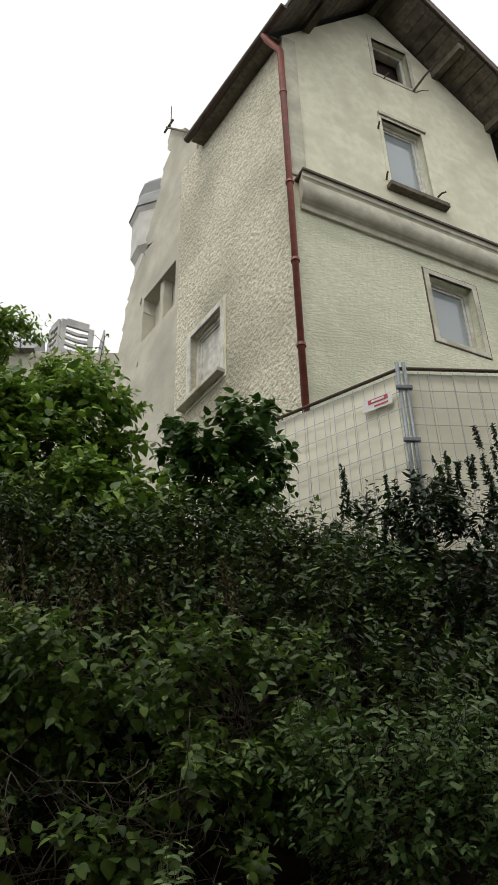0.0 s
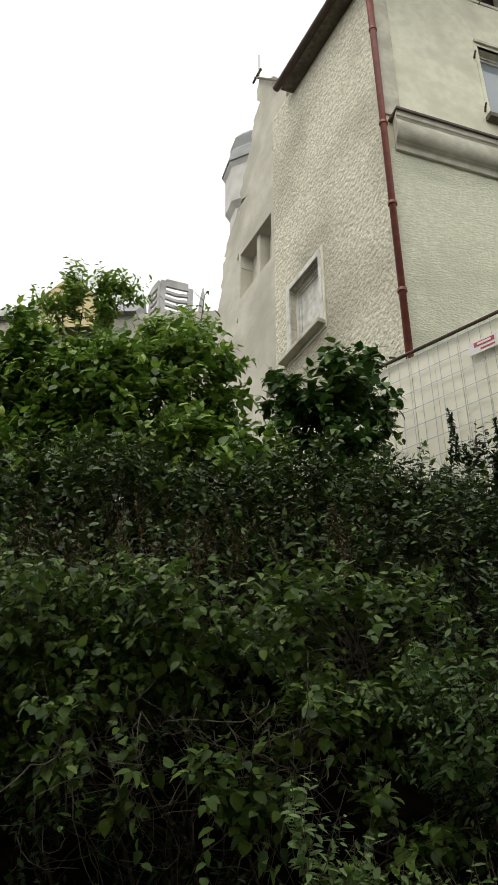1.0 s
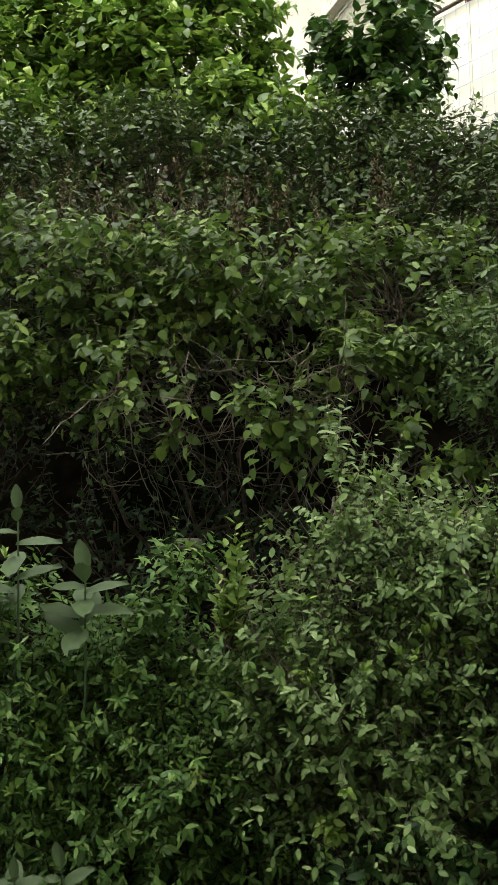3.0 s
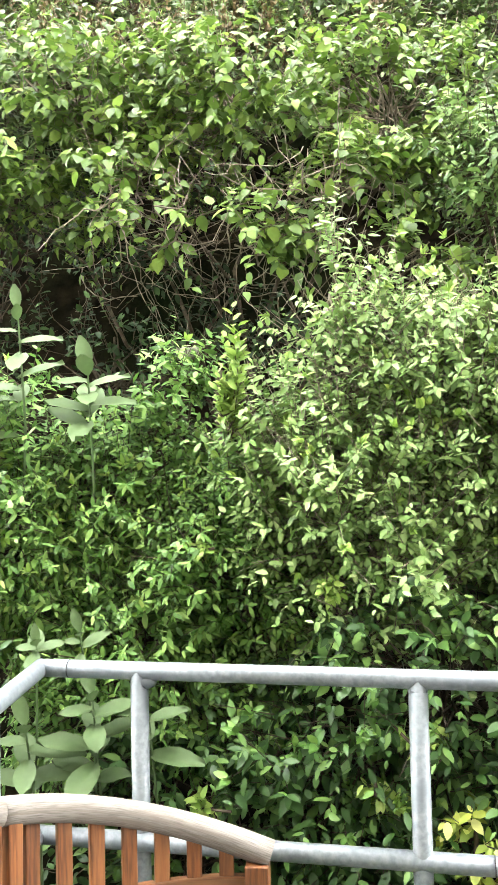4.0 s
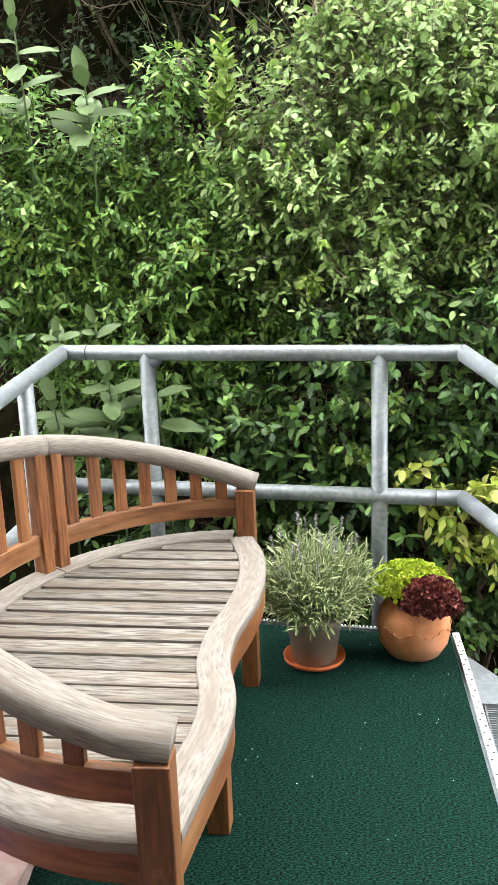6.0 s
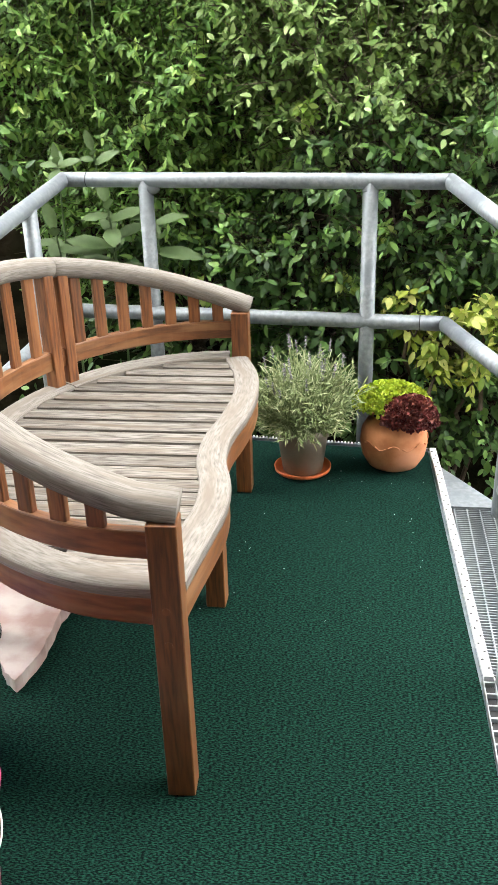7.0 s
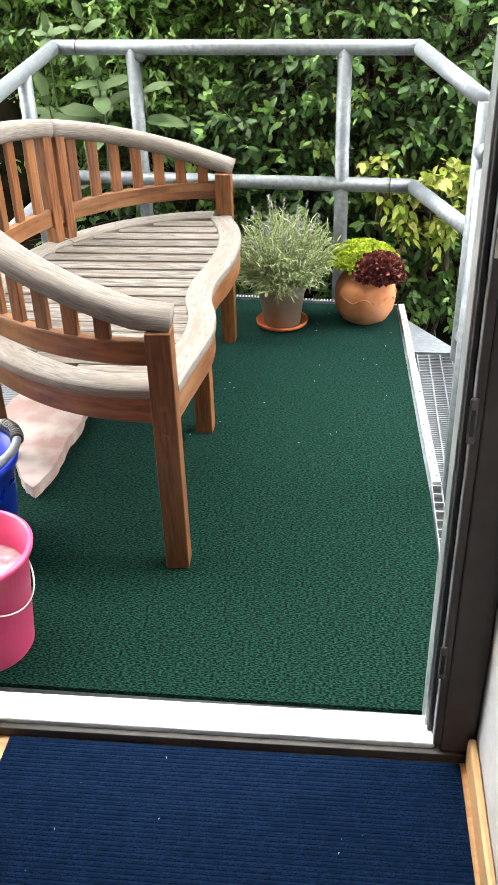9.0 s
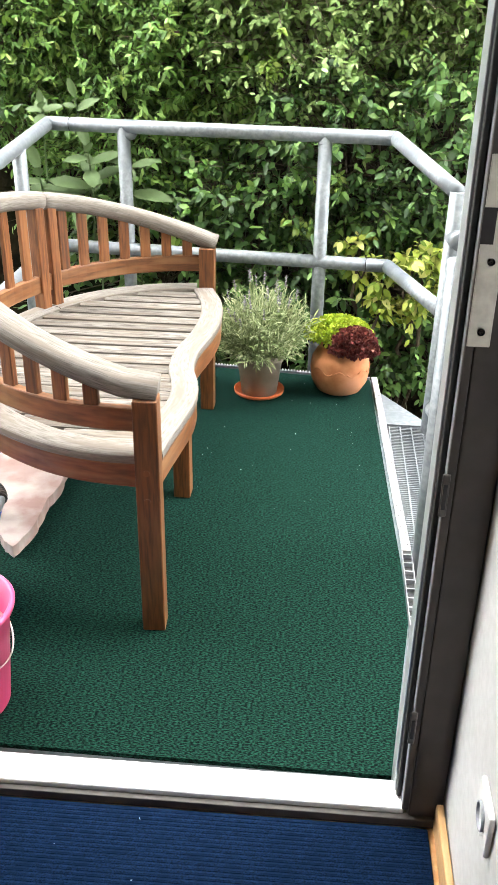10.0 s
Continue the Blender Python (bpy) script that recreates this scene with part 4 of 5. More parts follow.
for nm, lab, k, lim in (("lint", "pale lint on the blue door mat", 26, (-0.8, 0.05, -0.95, -0.12, FZ + 0.0098)), ("crumbs", "pale crumbs scattered on the green carpet", 45, (-0.75, 0.05, 0.9, 2.05, 0.006))):
    q = np.stack([rng.uniform(lim[0], lim[1], k), rng.uniform(lim[2], lim[3], k) if nm == "lint" else lim[3] - (lim[3] - lim[2]) * rng.uniform(0, 1, k) ** 1.7, np.full(k, lim[4])], 1)
    q = q[(q[:, 0] < 0.01) | (nm == "lint")]
    v, f = sticks(q, q + rng.normal(0, 0.0022, q.shape) * np.array([1, 1, 0.2]) + np.array([0.0006, 0, 0]), np.full(len(q), 0.0006), np.full(len(q), 0.0005))
    tagged(arrays(nm, v, f, M["sill"], None, kind="stuff"), lab, "debris")


# ---- old house up on the plateau ----
HC = Vector((1.07, 8.87, 0))
DF = Vector((math.cos(radians(22.5)), math.sin(radians(22.5)), 0))
DL = Vector((-0.5075, 0.8616, 0))
NF, NL = Vector((DF.y, -DF.x, 0)), Vector((-DL.y, DL.x, 0))
house = thing("old_house", "weathered pale rendered gabled house, half demolished, above the bank", "house")


def slab(bm, poly, d, n, thick, push=0.0):
    """A piece of wall: outline of (along, height) on the plane through the house corner, its outer face pushed out by push."""
    out = [bm.verts.new(HC + d * s + n * push + Vector((0, 0, z))) for s, z in poly]
    inn = [bm.verts.new(HC + d * s + n * (push - thick) + Vector((0, 0, z))) for s, z in poly]
    bm.faces.new(out)
    bm.faces.new(inn[::-1])
    for k in range(len(poly)):
        j = (k + 1) % len(poly)
        bm.faces.new((out[k], inn[k], inn[j], out[j]))
    return bm


def rect(s0, s1, z0, z1):
    return [(s0, z0), (s1, z0), (s1, z1), (s0, z1)]


def around(bm, lim, hole, d, n, thick, push=0.0):
    s0, s1, z0, z1 = lim
    a, b, c, e = hole
    for p, q in ((s0, a), (a, b), (b, s1)):
        for u, v in ((z0, c), (c, e), (e, z1)):
            if (p, u) != (a, c):
                slab(bm, rect(p, q, u, v), d, n, thick, push)
    bmesh.ops.remove_doubles(bm, verts=bm.verts, dist=1e-4)
    inner = [f for f in bm.faces if all(len(k.link_faces) > 2 for k in f.edges)]
    bmesh.ops.delete(bm, geom=inner, context="FACES_ONLY")
    return bm


W3, W2, W1 = (2.45, 3.33, 10.72, 12.08), (2.02, 2.92, 13.95, 15.88), (2.10, 2.95, 17.32, 18.5)
part("wall", around(bmesh.new(), (0, 4.8, 5.5, 12.6), W3, DF, NF, 0.35), M["render_f"], house, "combed pale render")
part("wall", around(bmesh.new(), (0, 4.8, 12.6, 16.0), W2, DF, NF, 0.35), M["plaster"], house, "smooth pale plaster")
bm = bmesh.new()
for poly in ([(0, 16), (2.1, 16), (2.1, 19.39), (0, 17.1)], rect(2.1, 2.95, 16, 17.32), [(2.1, 18.5), (2.95, 18.5), (2.95, 18.81), (2.2, 19.5), (2.1, 19.39)], [(2.95, 16), (4.8, 16), (4.8, 17.1), (2.95, 18.81)]):
    slab(bm, poly, DF, NF, 0.35)
part("gable", bm, M["plaster"], house, "smooth pale plaster gable")
part("corner_strip", slab(bmesh.new(), rect(-0.004, 0.27, 13.25, 17.05), DF, NF, 0.05, 0.035), M["stucco_trim"], house)
# cornice: stepped and rounded moulding across the front
COVE = [(-0.2, 12.48), (0.05, 12.48), (0.06, 12.56), (0.075, 12.58), (0.10, 12.59)]
COVE += [(0.10 + 0.13 * math.sin(a), 12.82 - 0.22 * math.cos(a)) for a in np.linspace(0.15, 2.3, 12)]
COVE += [(0.215, 13.0), (0.235, 13.01), (0.235, 13.08), (0.25, 13.10), (-0.2, 13.10)]
bm = bmesh.new()
ends = [[bm.verts.new(HC + DF * (q - 0.25 * p * k) + NF * p + Vector((0, 0, z))) for p, z in COVE] for q, k in ((0.12, 1), (4.85, 0))]
for k in range(len(COVE)):
    m = (k + 1) % len(COVE)
    bm.faces.new((ends[0][k], ends[0][m], ends[1][m], ends[1][k]))
for e in ends:
    bm.faces.new(e)
part("cornice", bm, M["stucco_trim"], house, "rounded stone cornice")
bm = slab(bmesh.new(), rect(0.05, 4.85, 13.10, 13.155), DF, NF, 0.40, 0.28)
bmesh.ops.bevel(bm, geom=list(bm.edges), offset=0.008, segments=2, affect="EDGES", profile=0.5)
part("cornice_flashing", bm, M["gutter"], house, "dark sheet metal flashing")


def window(d, n, lim, sill=True, open_=False, bars=1, reveal=0.14, sillh=0.1, sillout=0.14, pale_pane=False):
    a, b, c, e = lim
    w = new("window")
    w.parent = house
    w["label"] = "old white wooden window" if not open_ else "empty window opening, near-black sheet for the unlit room behind"
    bm = bmesh.new()
    t = 0.075
    for r in ((a, b, e - t, e), (a, b, c, c + t), (a, a + t, c + t, e - t), (b - t, b, c + t, e - t)):
        slab(bm, rect(*r), d, n, 0.07, -reveal)
    part("frame", bm, M["whitewood"], w)
    if not open_:
        bm = bmesh.new()
        t2 = 0.045
        a2, b2, c2, e2 = a + t, b - t, c + t, e - t
        for r in ((a2, b2, e2 - t2, e2), (a2, b2, c2, c2 + t2), (a2, a2 + t2, c2 + t2, e2 - t2), (b2 - t2, b2, c2 + t2, e2 - t2)):
            slab(bm, rect(*r), d, n, 0.05, -reveal - 0.025)
        part("sash", bm, M["whitewood"], w)
        part("pane", slab(bmesh.new(), rect(a + t, b - t, c + t, e - t), d, n, 0.01, -reveal - 0.05), M["whitewood"] if pale_pane else M["glass"], w, "opaque pane in a pale off-white" if pale_pane else "")
    # Near-black sheet behind the opening: shade of the unlit room as colour.
    part("room_shade_sheet", slab(bmesh.new(), rect(a - 0.05, b + 0.05, c - 0.05, e + 0.05), d, n, 0.03, -0.36), M["dark"], w)
    if sill:
        bm = slab(bmesh.new(), rect(a - 0.12, b + 0.22, c - sillh, c + 0.01), d, n, 0.28, sillout)
        bmesh.ops.bevel(bm, geom=list(bm.edges), offset=0.012, segments=2, affect="EDGES", profile=0.5)
        part("sill", bm, M["oldwood"] if sillh > 0.08 else M["stucco_trim"], w)
    return w


def surround(lim, d, n, width, push, material):
    a, b, c, e = lim
    bm = bmesh.new()
    for r in ((a - width, a, c - width, e + width), (b, b + width, c - width, e + width), (a, b, e, e + width), (a, b, c - width, c)):
        slab(bm, rect(*r), d, n, 0.05, push)
    return part("surround", bm, material, house)


window(DF, NF, W3, sill=False)
surround(W3, DF, NF, 0.09, 0.02, M["stucco_trim"])
surround((W3[0] - 0.09, W3[1] + 0.09, W3[2] - 0.09, W3[3] + 0.09), DF, NF, 0.022, 0.012, M["gutter"])
window(DF, NF, W2)
surround((W2[0], W2[1], W2[2] + 0.0, W2[3]), DF, NF, 0.07, 0.012, M["plaster"])
part("lintel", slab(bmesh.new(), rect(W2[0] - 0.06, W2[1] + 0.1, W2[3] + 0.07, W2[3] + 0.14), DF, NF, 0.1, 0.05), M["stucco_trim"], house)
window(DF, NF, W1, sill=False, open_=True)
surround(W1, DF, NF, 0.08, 0.015, M["stucco_trim"])
# broken iron and a bent cable below the attic window, old hooks beside the others
for a, b, r in (((2.25, 0.02, 17.2), (2.1, 0.35, 16.85), 0.012), ((2.95, 0.02, 17.25), (3.25, 0.45, 17.75), 0.022), ((3.0, 0.05, 17.2), (2.95, 0.4, 16.75), 0.01), ((1.92, 0.0, 14.1), (1.84, 0.16, 14.1), 0.02), ((3.02, 0.0, 14.2), (3.08, 0.16, 14.2), 0.02), ((1.92, 0.0, 15.5), (1.86, 0.14, 15.5), 0.02)):
    bm = bmesh.new()
    q = [HC + DF * p[0] + NF * p[1] + Vector((0, 0, p[2])) for p in (a, b)]
    sweep_taper(bm, [q[0], (q[0] + q[1]) / 2 + Vector((0, 0, 0.03)), q[1]], r, r * 0.8, 6)
    part("iron_hook", bm, M["gutter"], house)

WL = (2.08, 3.05, 10.62, 12.05)
part("wall", around(bmesh.new(), (0.0, 3.6, 5.5, 17.1), WL, DL, NL, 0.35), M["render_l"], house, "coarse grey roughcast render")
window(DL, NL, WL, reveal=0.11, sillh=0.07, sillout=0.16, pale_pane=True)
surround(WL, DL, NL, 0.085, 0.03, M["whitewood"])
surround((WL[0] - 0.085, WL[1] + 0.085, WL[2] - 0.085, WL[3] + 0.085), DL, NL, 0.05, 0.015, M["plaster"])
NI = (3.72, 5.06, 13.38, 14.55)
part("wall", around(bmesh.new(), (3.6, 5.15, 5.5, 16.0), NI, DL, NL, 0.35), M["bareplaster"], house, "bare dusty plaster")
bm = bmesh.new()
slab(bm, rect(NI[0], NI[1], NI[2], NI[3]), DL, NL, 0.05, -0.28)
slab(bm, rect(4.32, 4.46, NI[2], NI[3]), DL, NL, 0.2, -0.07)
part("niche", bm, M["bareplaster"], house)


def ragged(poly, seed):
    rg = np.random.default_rng(seed)
    out = []
    for (a, b), (c, e) in zip(poly, poly[1:] + poly[:1]):
        n = max(1, int(math.hypot(c - a, e - b) / 0.13))
        for k in range(n):
            u = k / n
            j = rg.normal(0, 0.06, 2) if k else (0, 0)
            out.append((a + (c - a) * u + j[0], b + (e - b) * u + j[1]))
    return out


ruin = [(3.6, 16.0), (3.6, 17.1), (2.96, 17.1), (3.0, 17.55), (3.5, 18.2), (4.2, 19.15), (4.3, 18.7), (4.22, 18.3), (4.5, 18.05), (4.55, 17.5), (4.9, 16.9), (5.15, 16.0)]
part("broken_wall", slab(bmesh.new(), ragged(ruin[::-1], 2), DL, NL, 0.34, -0.006), M["bareplaster"], house, "broken masonry edge")
ruin = [(5.15, 5.5), (7.3, 5.5), (7.0, 9), (6.6, 11.5), (6.22, 13.7), (5.95, 14.6), (5.9, 15.2), (5.4, 15.8), (5.15, 16.0)]
part("broken_wall", slab(bmesh.new(), ragged(ruin, 3), DL, NL, 0.34, -0.006), M["bareplaster"], house, "broken masonry edge")
for q0, z0, q1, z1 in ((4.0, 19.25, 4.4, 19.22), (4.1, 19.1, 4.1, 19.85), (3.1, 17.75, 4.3, 19.3)):
    bm = bmesh.new()
    a, b = (HC + DL * q + NL * 0.05 + Vector((0, 0, z)) for q, z in ((q0, z0), (q1, z1)))
    sweep_taper(bm, [a, (a + b) / 2, b], 0.03 if z0 != 19.1 else 0.012, 0.026 if z0 != 19.1 else 0.012, 6)
    part("broken_beam", bm, M["oldwood"], house)


def HP(s, q, z):
    return HC + DF * s + DL * q + Vector((0, 0, z))


def roofslab(s0, z0, s1, z1, q0, q1, t, material, name):
    bm = bmesh.new()
    lo = [HP(s0, q0, z0), HP(s1, q0, z1), HP(s1, q1, z1), HP(s0, q1, z0)]
    vs = [bm.verts.new(p) for p in lo] + [bm.verts.new(p + Vector((0, 0, t))) for p in lo]
    for f in ((0, 1, 2, 3), (7, 6, 5, 4), (0, 4, 5, 1), (1, 5, 6, 2), (2, 6, 7, 3), (3, 7, 4, 0)):
        bm.faces.new([vs[k] for k in f])
    return part(name, bm, material, house)


roofslab(-0.27, 17.02, 2.2, 19.74, -0.75, 2.75, 0.12, M["tiles"], "roof")
roofslab(2.2, 19.72, 5.6, 16.50, -0.85, 2.98, 0.12, M["tiles"], "roof")
# soffit boards under the verge, with gaps between them
for i in range(20):
    s = 2.25 + i * 0.168
    z = 19.655 - (s - 2.2) * 0.947
    roofslab(s, z, s + (0.158 if i % 5 else 0.14), z - 0.149, -0.83, 0.02, 0.025, M["oldwood"], "soffit_board")
for i in range(15):
    s = -0.24 + i * 0.162
    z = 17.0 + (s + 0.27) * 1.10
    roofslab(s, z, s + 0.152, z + 0.167, -0.73, 0.02, 0.025, M["oldwood"], "soffit_board")
for s0, z0, s1, z1 in ((-0.27, 16.92, 2.2, 19.64), (2.2, 19.62, 5.6, 16.40)):
    roofslab(s0, z0, s1, z1, -0.9, -0.86, 0.24, M["gutter"], "barge_board")
for s in (0.55, 2.2, 3.6, 4.75):
    z = (17.1 + s * 1.09) if s < 2.2 else 19.5 - (s - 2.2) * 0.947
    bm = bmesh.new()
    sweep(bm, [HP(s, -0.8, z - 0.02), HP(s, 0.1, z - 0.02)], [(0.07, -0.09), (0.07, 0.09), (-0.07, 0.09), (-0.07, -0.09)])
    part("purlin", bm, M["oldwood"], house)
bm = bmesh.new()
sweep(bm, [HP(-0.33, -0.6, 17.0), HP(-0.33, 2.8, 17.02)], [(0.075 * math.cos(a), 0.075 * math.sin(a)) for a in np.linspace(math.pi, 2 * math.pi, 9)] + [(0.06, 0.0), (-0.06, 0.0)])
part("gutter", bm, M["gutter"], house, "brown metal gutter")
roofslab(-0.27, 16.93, 0.02, 16.93, 0.0, 2.72, 0.02, M["oldwood"], "eaves_board")
bm = bmesh.new()
PX = HC + NF * 0.07 + NL * 0.09
sweep(bm, [HP(-0.33, 0.05, 16.96), HP(-0.28, 0.03, 16.8), PX + Vector((0, 0, 16.45)), PX + Vector((0, 0, 5.8))], circle(0.06, 12))
part("downpipe", bm, M["copper"], house, "rust-red metal downpipe", smooth=True)
for z in (15.2, 12.9, 11.2, 9.6):
    bm = bmesh.new()
    sweep(bm, [PX + Vector((0, 0, z)), PX + Vector((0, 0, z + 0.05))], circle(0.068, 12))
    part("pipe_bracket", bm, M["copper"], house)
# back and floor-less inside closed by plain walls
for lim in ((4.8, -3.0), ):
    bm = bmesh.new()
    vs = [bm.verts.new(HP(s, q, z)) for s, q, z in ((4.8, 0.0, 5.5), (4.8, 3.6, 5.5), (4.8, 3.6, 17.1), (4.8, 0.0, 17.1), (4.55, 0.35, 5.5), (4.55, 3.6, 5.5), (4.55, 3.6, 17.1), (4.55, 0.35, 17.1))]
    for f in ((0, 1, 2, 3), (4, 5, 6, 7), (0, 1, 5, 4), (3, 2, 6, 7)):
        bm.faces.new([vs[k] for k in f])
    part("side_wall", bm, M["plaster"], house)
bm = bmesh.new()
vs = [bm.verts.new(HP(s, q, z)) for s, q, z in ((0.1, 3.3, 5.5), (4.6, 3.3, 5.5), (4.6, 3.3, 17.1), (2.2, 3.3, 19.3), (0.1, 3.3, 17.1), (0.1, 3.55, 5.5), (4.6, 3.55, 5.5), (4.6, 3.55, 17.1), (2.2, 3.55, 19.3), (0.1, 3.55, 17.1))]
for f in ((0, 1, 2, 3, 4), (9, 8, 7, 6, 5), (0, 1, 6, 5), (1, 2, 7, 6), (2, 3, 8, 7), (3, 4, 9, 8), (4, 0, 5, 9)):
    bm.faces.new([vs[k] for k in f])
# Back wall gets the same near-black colour for the unlit inside.
part("back_wall", bm, M["dark"], house)

# ---- site fence of wire mesh with pale boards, in front of the house ----
fence = thing("site_fence", "wire mesh site fence backed with pale hoarding boards", "fence")
FP = Vector((1.84, 7.2, 0))
for d, w, mt, lab in ((Vector((-0.785, 0.619, 0)), 3.3, "panel", "pale boards"), (Vector((1.0, 0.012, 0)), 3.4, "panel_r", "beige boards")):
    n = Vector((d.y, -d.x, 0))
    n = n if n.y < 0 else -n
    k = int(w / 0.275)
    for i in range(k):
        bm = bmesh.new()
        a, b = FP + d * (0.03 + i * w / k) - n * 0.03, FP + d * (0.024 + (i + 1) * w / k) - n * (0.03 + 0.004 * (i % 2))
        q = [a, b, b - n * 0.02, a - n * 0.02]
        lo, hi = [bm.verts.new(p + Vector((0, 0, 5.7))) for p in q], [bm.verts.new(p + Vector((0, 0, 7.96))) for p in q]
        bm.faces.new(lo)
        bm.faces.new(hi)
        for j in range(4):
            bm.faces.new((lo[j], lo[(j + 1) % 4], hi[(j + 1) % 4], hi[j]))
        part("board", bm, M[mt], fence)
    bm = bmesh.new()
    sweep(bm, [FP + Vector((0, 0, 8.0)), FP + d * w + Vector((0, 0, 8.0))], circle(0.021, 10))
    part("top_tube", bm, M["gutter"], fence)
    for i in range(int(w / 0.13)):
        bm = bmesh.new()
        p = FP + d * (0.07 + i * 0.13)
        sweep_taper(bm, [p + Vector((0, 0, 5.8)), p + Vector((0, 0, 7.98))], 0.0035, 0.0035, 4)
        part("upright_wire", bm, M["alu"], fence)
    for i in range(10):
        bm = bmesh.new()
        z = 5.9 + i * 0.225
        sweep_taper(bm, [FP + Vector((0, 0, z)), FP + d * w + Vector((0, 0, z))], 0.0045, 0.0045, 4)
        part("cross_wire", bm, M["alu"], fence)
for e in (-0.03, 0.045):
    bm = bmesh.new()
    sweep(bm, [FP + Vector((e, -0.03, 5.5)), FP + Vector((e, -0.03, 8.06))], circle(0.024, 10))
    part("post", bm, M["galv"], fence, smooth=True)
for z in (7.0, 7.68):
    bm = bmesh.new()
    block(bm, 1.76, 1.94, 7.13, 7.17, z, z + 0.05, 0.008)
    part("clamp", bm, M["galv"], fence)
sg = thing("site_sign", "small white sign with a red band on the fence", "sign")
D2 = Vector((0.785, -0.619, 0))
N2 = Vector((-0.619, -0.785, 0))


def signpart(name, a, b, z0, z1, out, mt):
    bm = bmesh.new()
    o = FP - D2 * 0.12 + N2 * out
    p = [o - D2 * b, o - D2 * a, o - D2 * a - N2 * 0.004, o - D2 * b - N2 * 0.004]
    lo, hi = [bm.verts.new(q + Vector((0, 0, z0))) for q in p], [bm.verts.new(q + Vector((0, 0, z1))) for q in p]
    bm.faces.new(lo)
    bm.faces.new(hi)
    for j in range(4):
        bm.faces.new((lo[j], lo[(j + 1) % 4], hi[(j + 1) % 4], hi[j]))
    return part(name, bm, M[mt], sg)


signpart("board", 0.0, 0.36, 7.58, 7.74, 0.022, "sign_w")
signpart("red_band", 0.05, 0.29, 7.665, 7.72, 0.026, "sign_r")
signpart("text_bar", 0.05, 0.22, 7.612, 7.632, 0.026, "sign_r")
signpart("text_bar", 0.09, 0.25, 7.68, 7.705, 0.0285, "sign_w")

# ---- far buildings behind, the haze of dusty air put into their colours ----
tur = thing("far_turret", "round turret with a bulging roof, coloured pale for hazy air", "turret")
bm = bmesh.new()
lathe(bm, [(0.80, 6), (0.80, 24.7), (0.98, 24.95), (1.0, 26.6), (1.1, 26.8)], 8, (-1.80, 22.0, -0.35))
part("wall", bm, M["mist"], tur)
bm = bmesh.new()
lathe(bm, [(1.04, 26.78), (1.14, 26.85), (0.98, 27.5), (0.84, 27.75), (0.84, 28.3), (0.55, 28.75), (0.02, 29.0)], 8, (-1.80, 22.0, -0.35))
part("roof", bm, M["haze"], tur, "grey sheet metal cap")
tow = thing("demolition_grab", "grey steel excavator grab with curved slots, coloured pale for hazy air", "excavator grab")
GRAB = [(-7.05, 30.4), (-6.45, 29.6), (-5.05, 30.2)]
LIFT = -0.15
for (xa, ya), (xb, yb), z1 in ((GRAB[0], GRAB[1], 28.75), (GRAB[1], GRAB[2], 28.75)):
    w = Vector((xb - xa, yb - ya, 0))
    n = Vector((w.y, -w.x, 0)).normalized() * 0.06
    bm = bmesh.new()
    cells = [(0.0, 0.16, 6.2, z1 - 0.1), (0.84, 1.0, 6.2, z1 - 0.25), (0.16, 0.84, 6.2, 27.0)]
    cells += [(0.16, 0.84, 27.25 + 0.36 * k, 27.40 + 0.36 * k) for k in range(3)] + [(0.16, 0.84, 28.33, z1)]
    for u0, u1, z0, zt in cells:
        p = [Vector((xa, ya, 0)) + w * u for u in (u0, (u0 + u1) / 2, u1)]
        dip = 0.07 if z0 > 26.9 and zt - z0 < 0.3 else 0.0
        lo = [bm.verts.new(q + m + Vector((0, 0, z0 + (LIFT if z0 > 7 else 0) - (dip if k == 1 else 0)))) for m in (n, -n) for k, q in enumerate(p)]
        hi = [bm.verts.new(q + m + Vector((0, 0, zt + LIFT - (dip if k == 1 else 0)))) for m in (n, -n) for k, q in enumerate(p)]
        for a, b in ((0, 1), (1, 2), (2, 5), (5, 4), (4, 3), (3, 0)):
            bm.faces.new((lo[a], lo[b], hi[b], hi[a]))
        for q in (lo, hi):
            bm.faces.new((q[0], q[1], q[4], q[3]))
            bm.faces.new((q[1], q[2], q[5], q[4]))
    part("slotted_plate", bm, M["hazesteel"], tow)
bm = bmesh.new()
sweep_taper(bm, [Vector((-4.72, 30.3, 21.0)), Vector((-4.66, 30.3, 27.6)), Vector((-4.60, 30.3, 28.5))], 0.26, 0.05, 4)
part("tooth", bm, M["hazesteel"], tow)
fb = thing("far_building", "long grey-roofed building with a yellow dormer in the dust", "house")
bm = bmesh.new()
block(bm, -22, -2.4, 24.5, 27, 6, 22.4)
part("wall", bm, M["bareplaster"], fb)
bm = bmesh.new()
vs = [bm.verts.new(p) for p in ((-22.3, 24.2, 22.3), (-6.2, 24.2, 22.3), (-6.2, 27.3, 22.3), (-22.3, 27.3, 22.3), (-22.3, 25.8, 24.0), (-6.2, 25.8, 24.0))]
for f in ((0, 1, 5, 4), (2, 3, 4, 5), (0, 4, 3), (1, 2, 5), (0, 3, 2, 1)):
    bm.faces.new([vs[k] for k in f])
part("roof", bm, M["haze"], fb)
bm = bmesh.new()
vs = [bm.verts.new(p) for p in ((-9.8, 24.0, 21.5), (-7.6, 24.0, 21.5), (-7.6, 24.0, 22.9), (-8.7, 24.0, 24.0), (-9.8, 24.0, 22.9), (-9.8, 25.6, 21.5), (-7.6, 25.6, 21.5), (-7.6, 25.6, 22.9), (-8.7, 25.6, 24.0), (-9.8, 25.6, 22.9))]
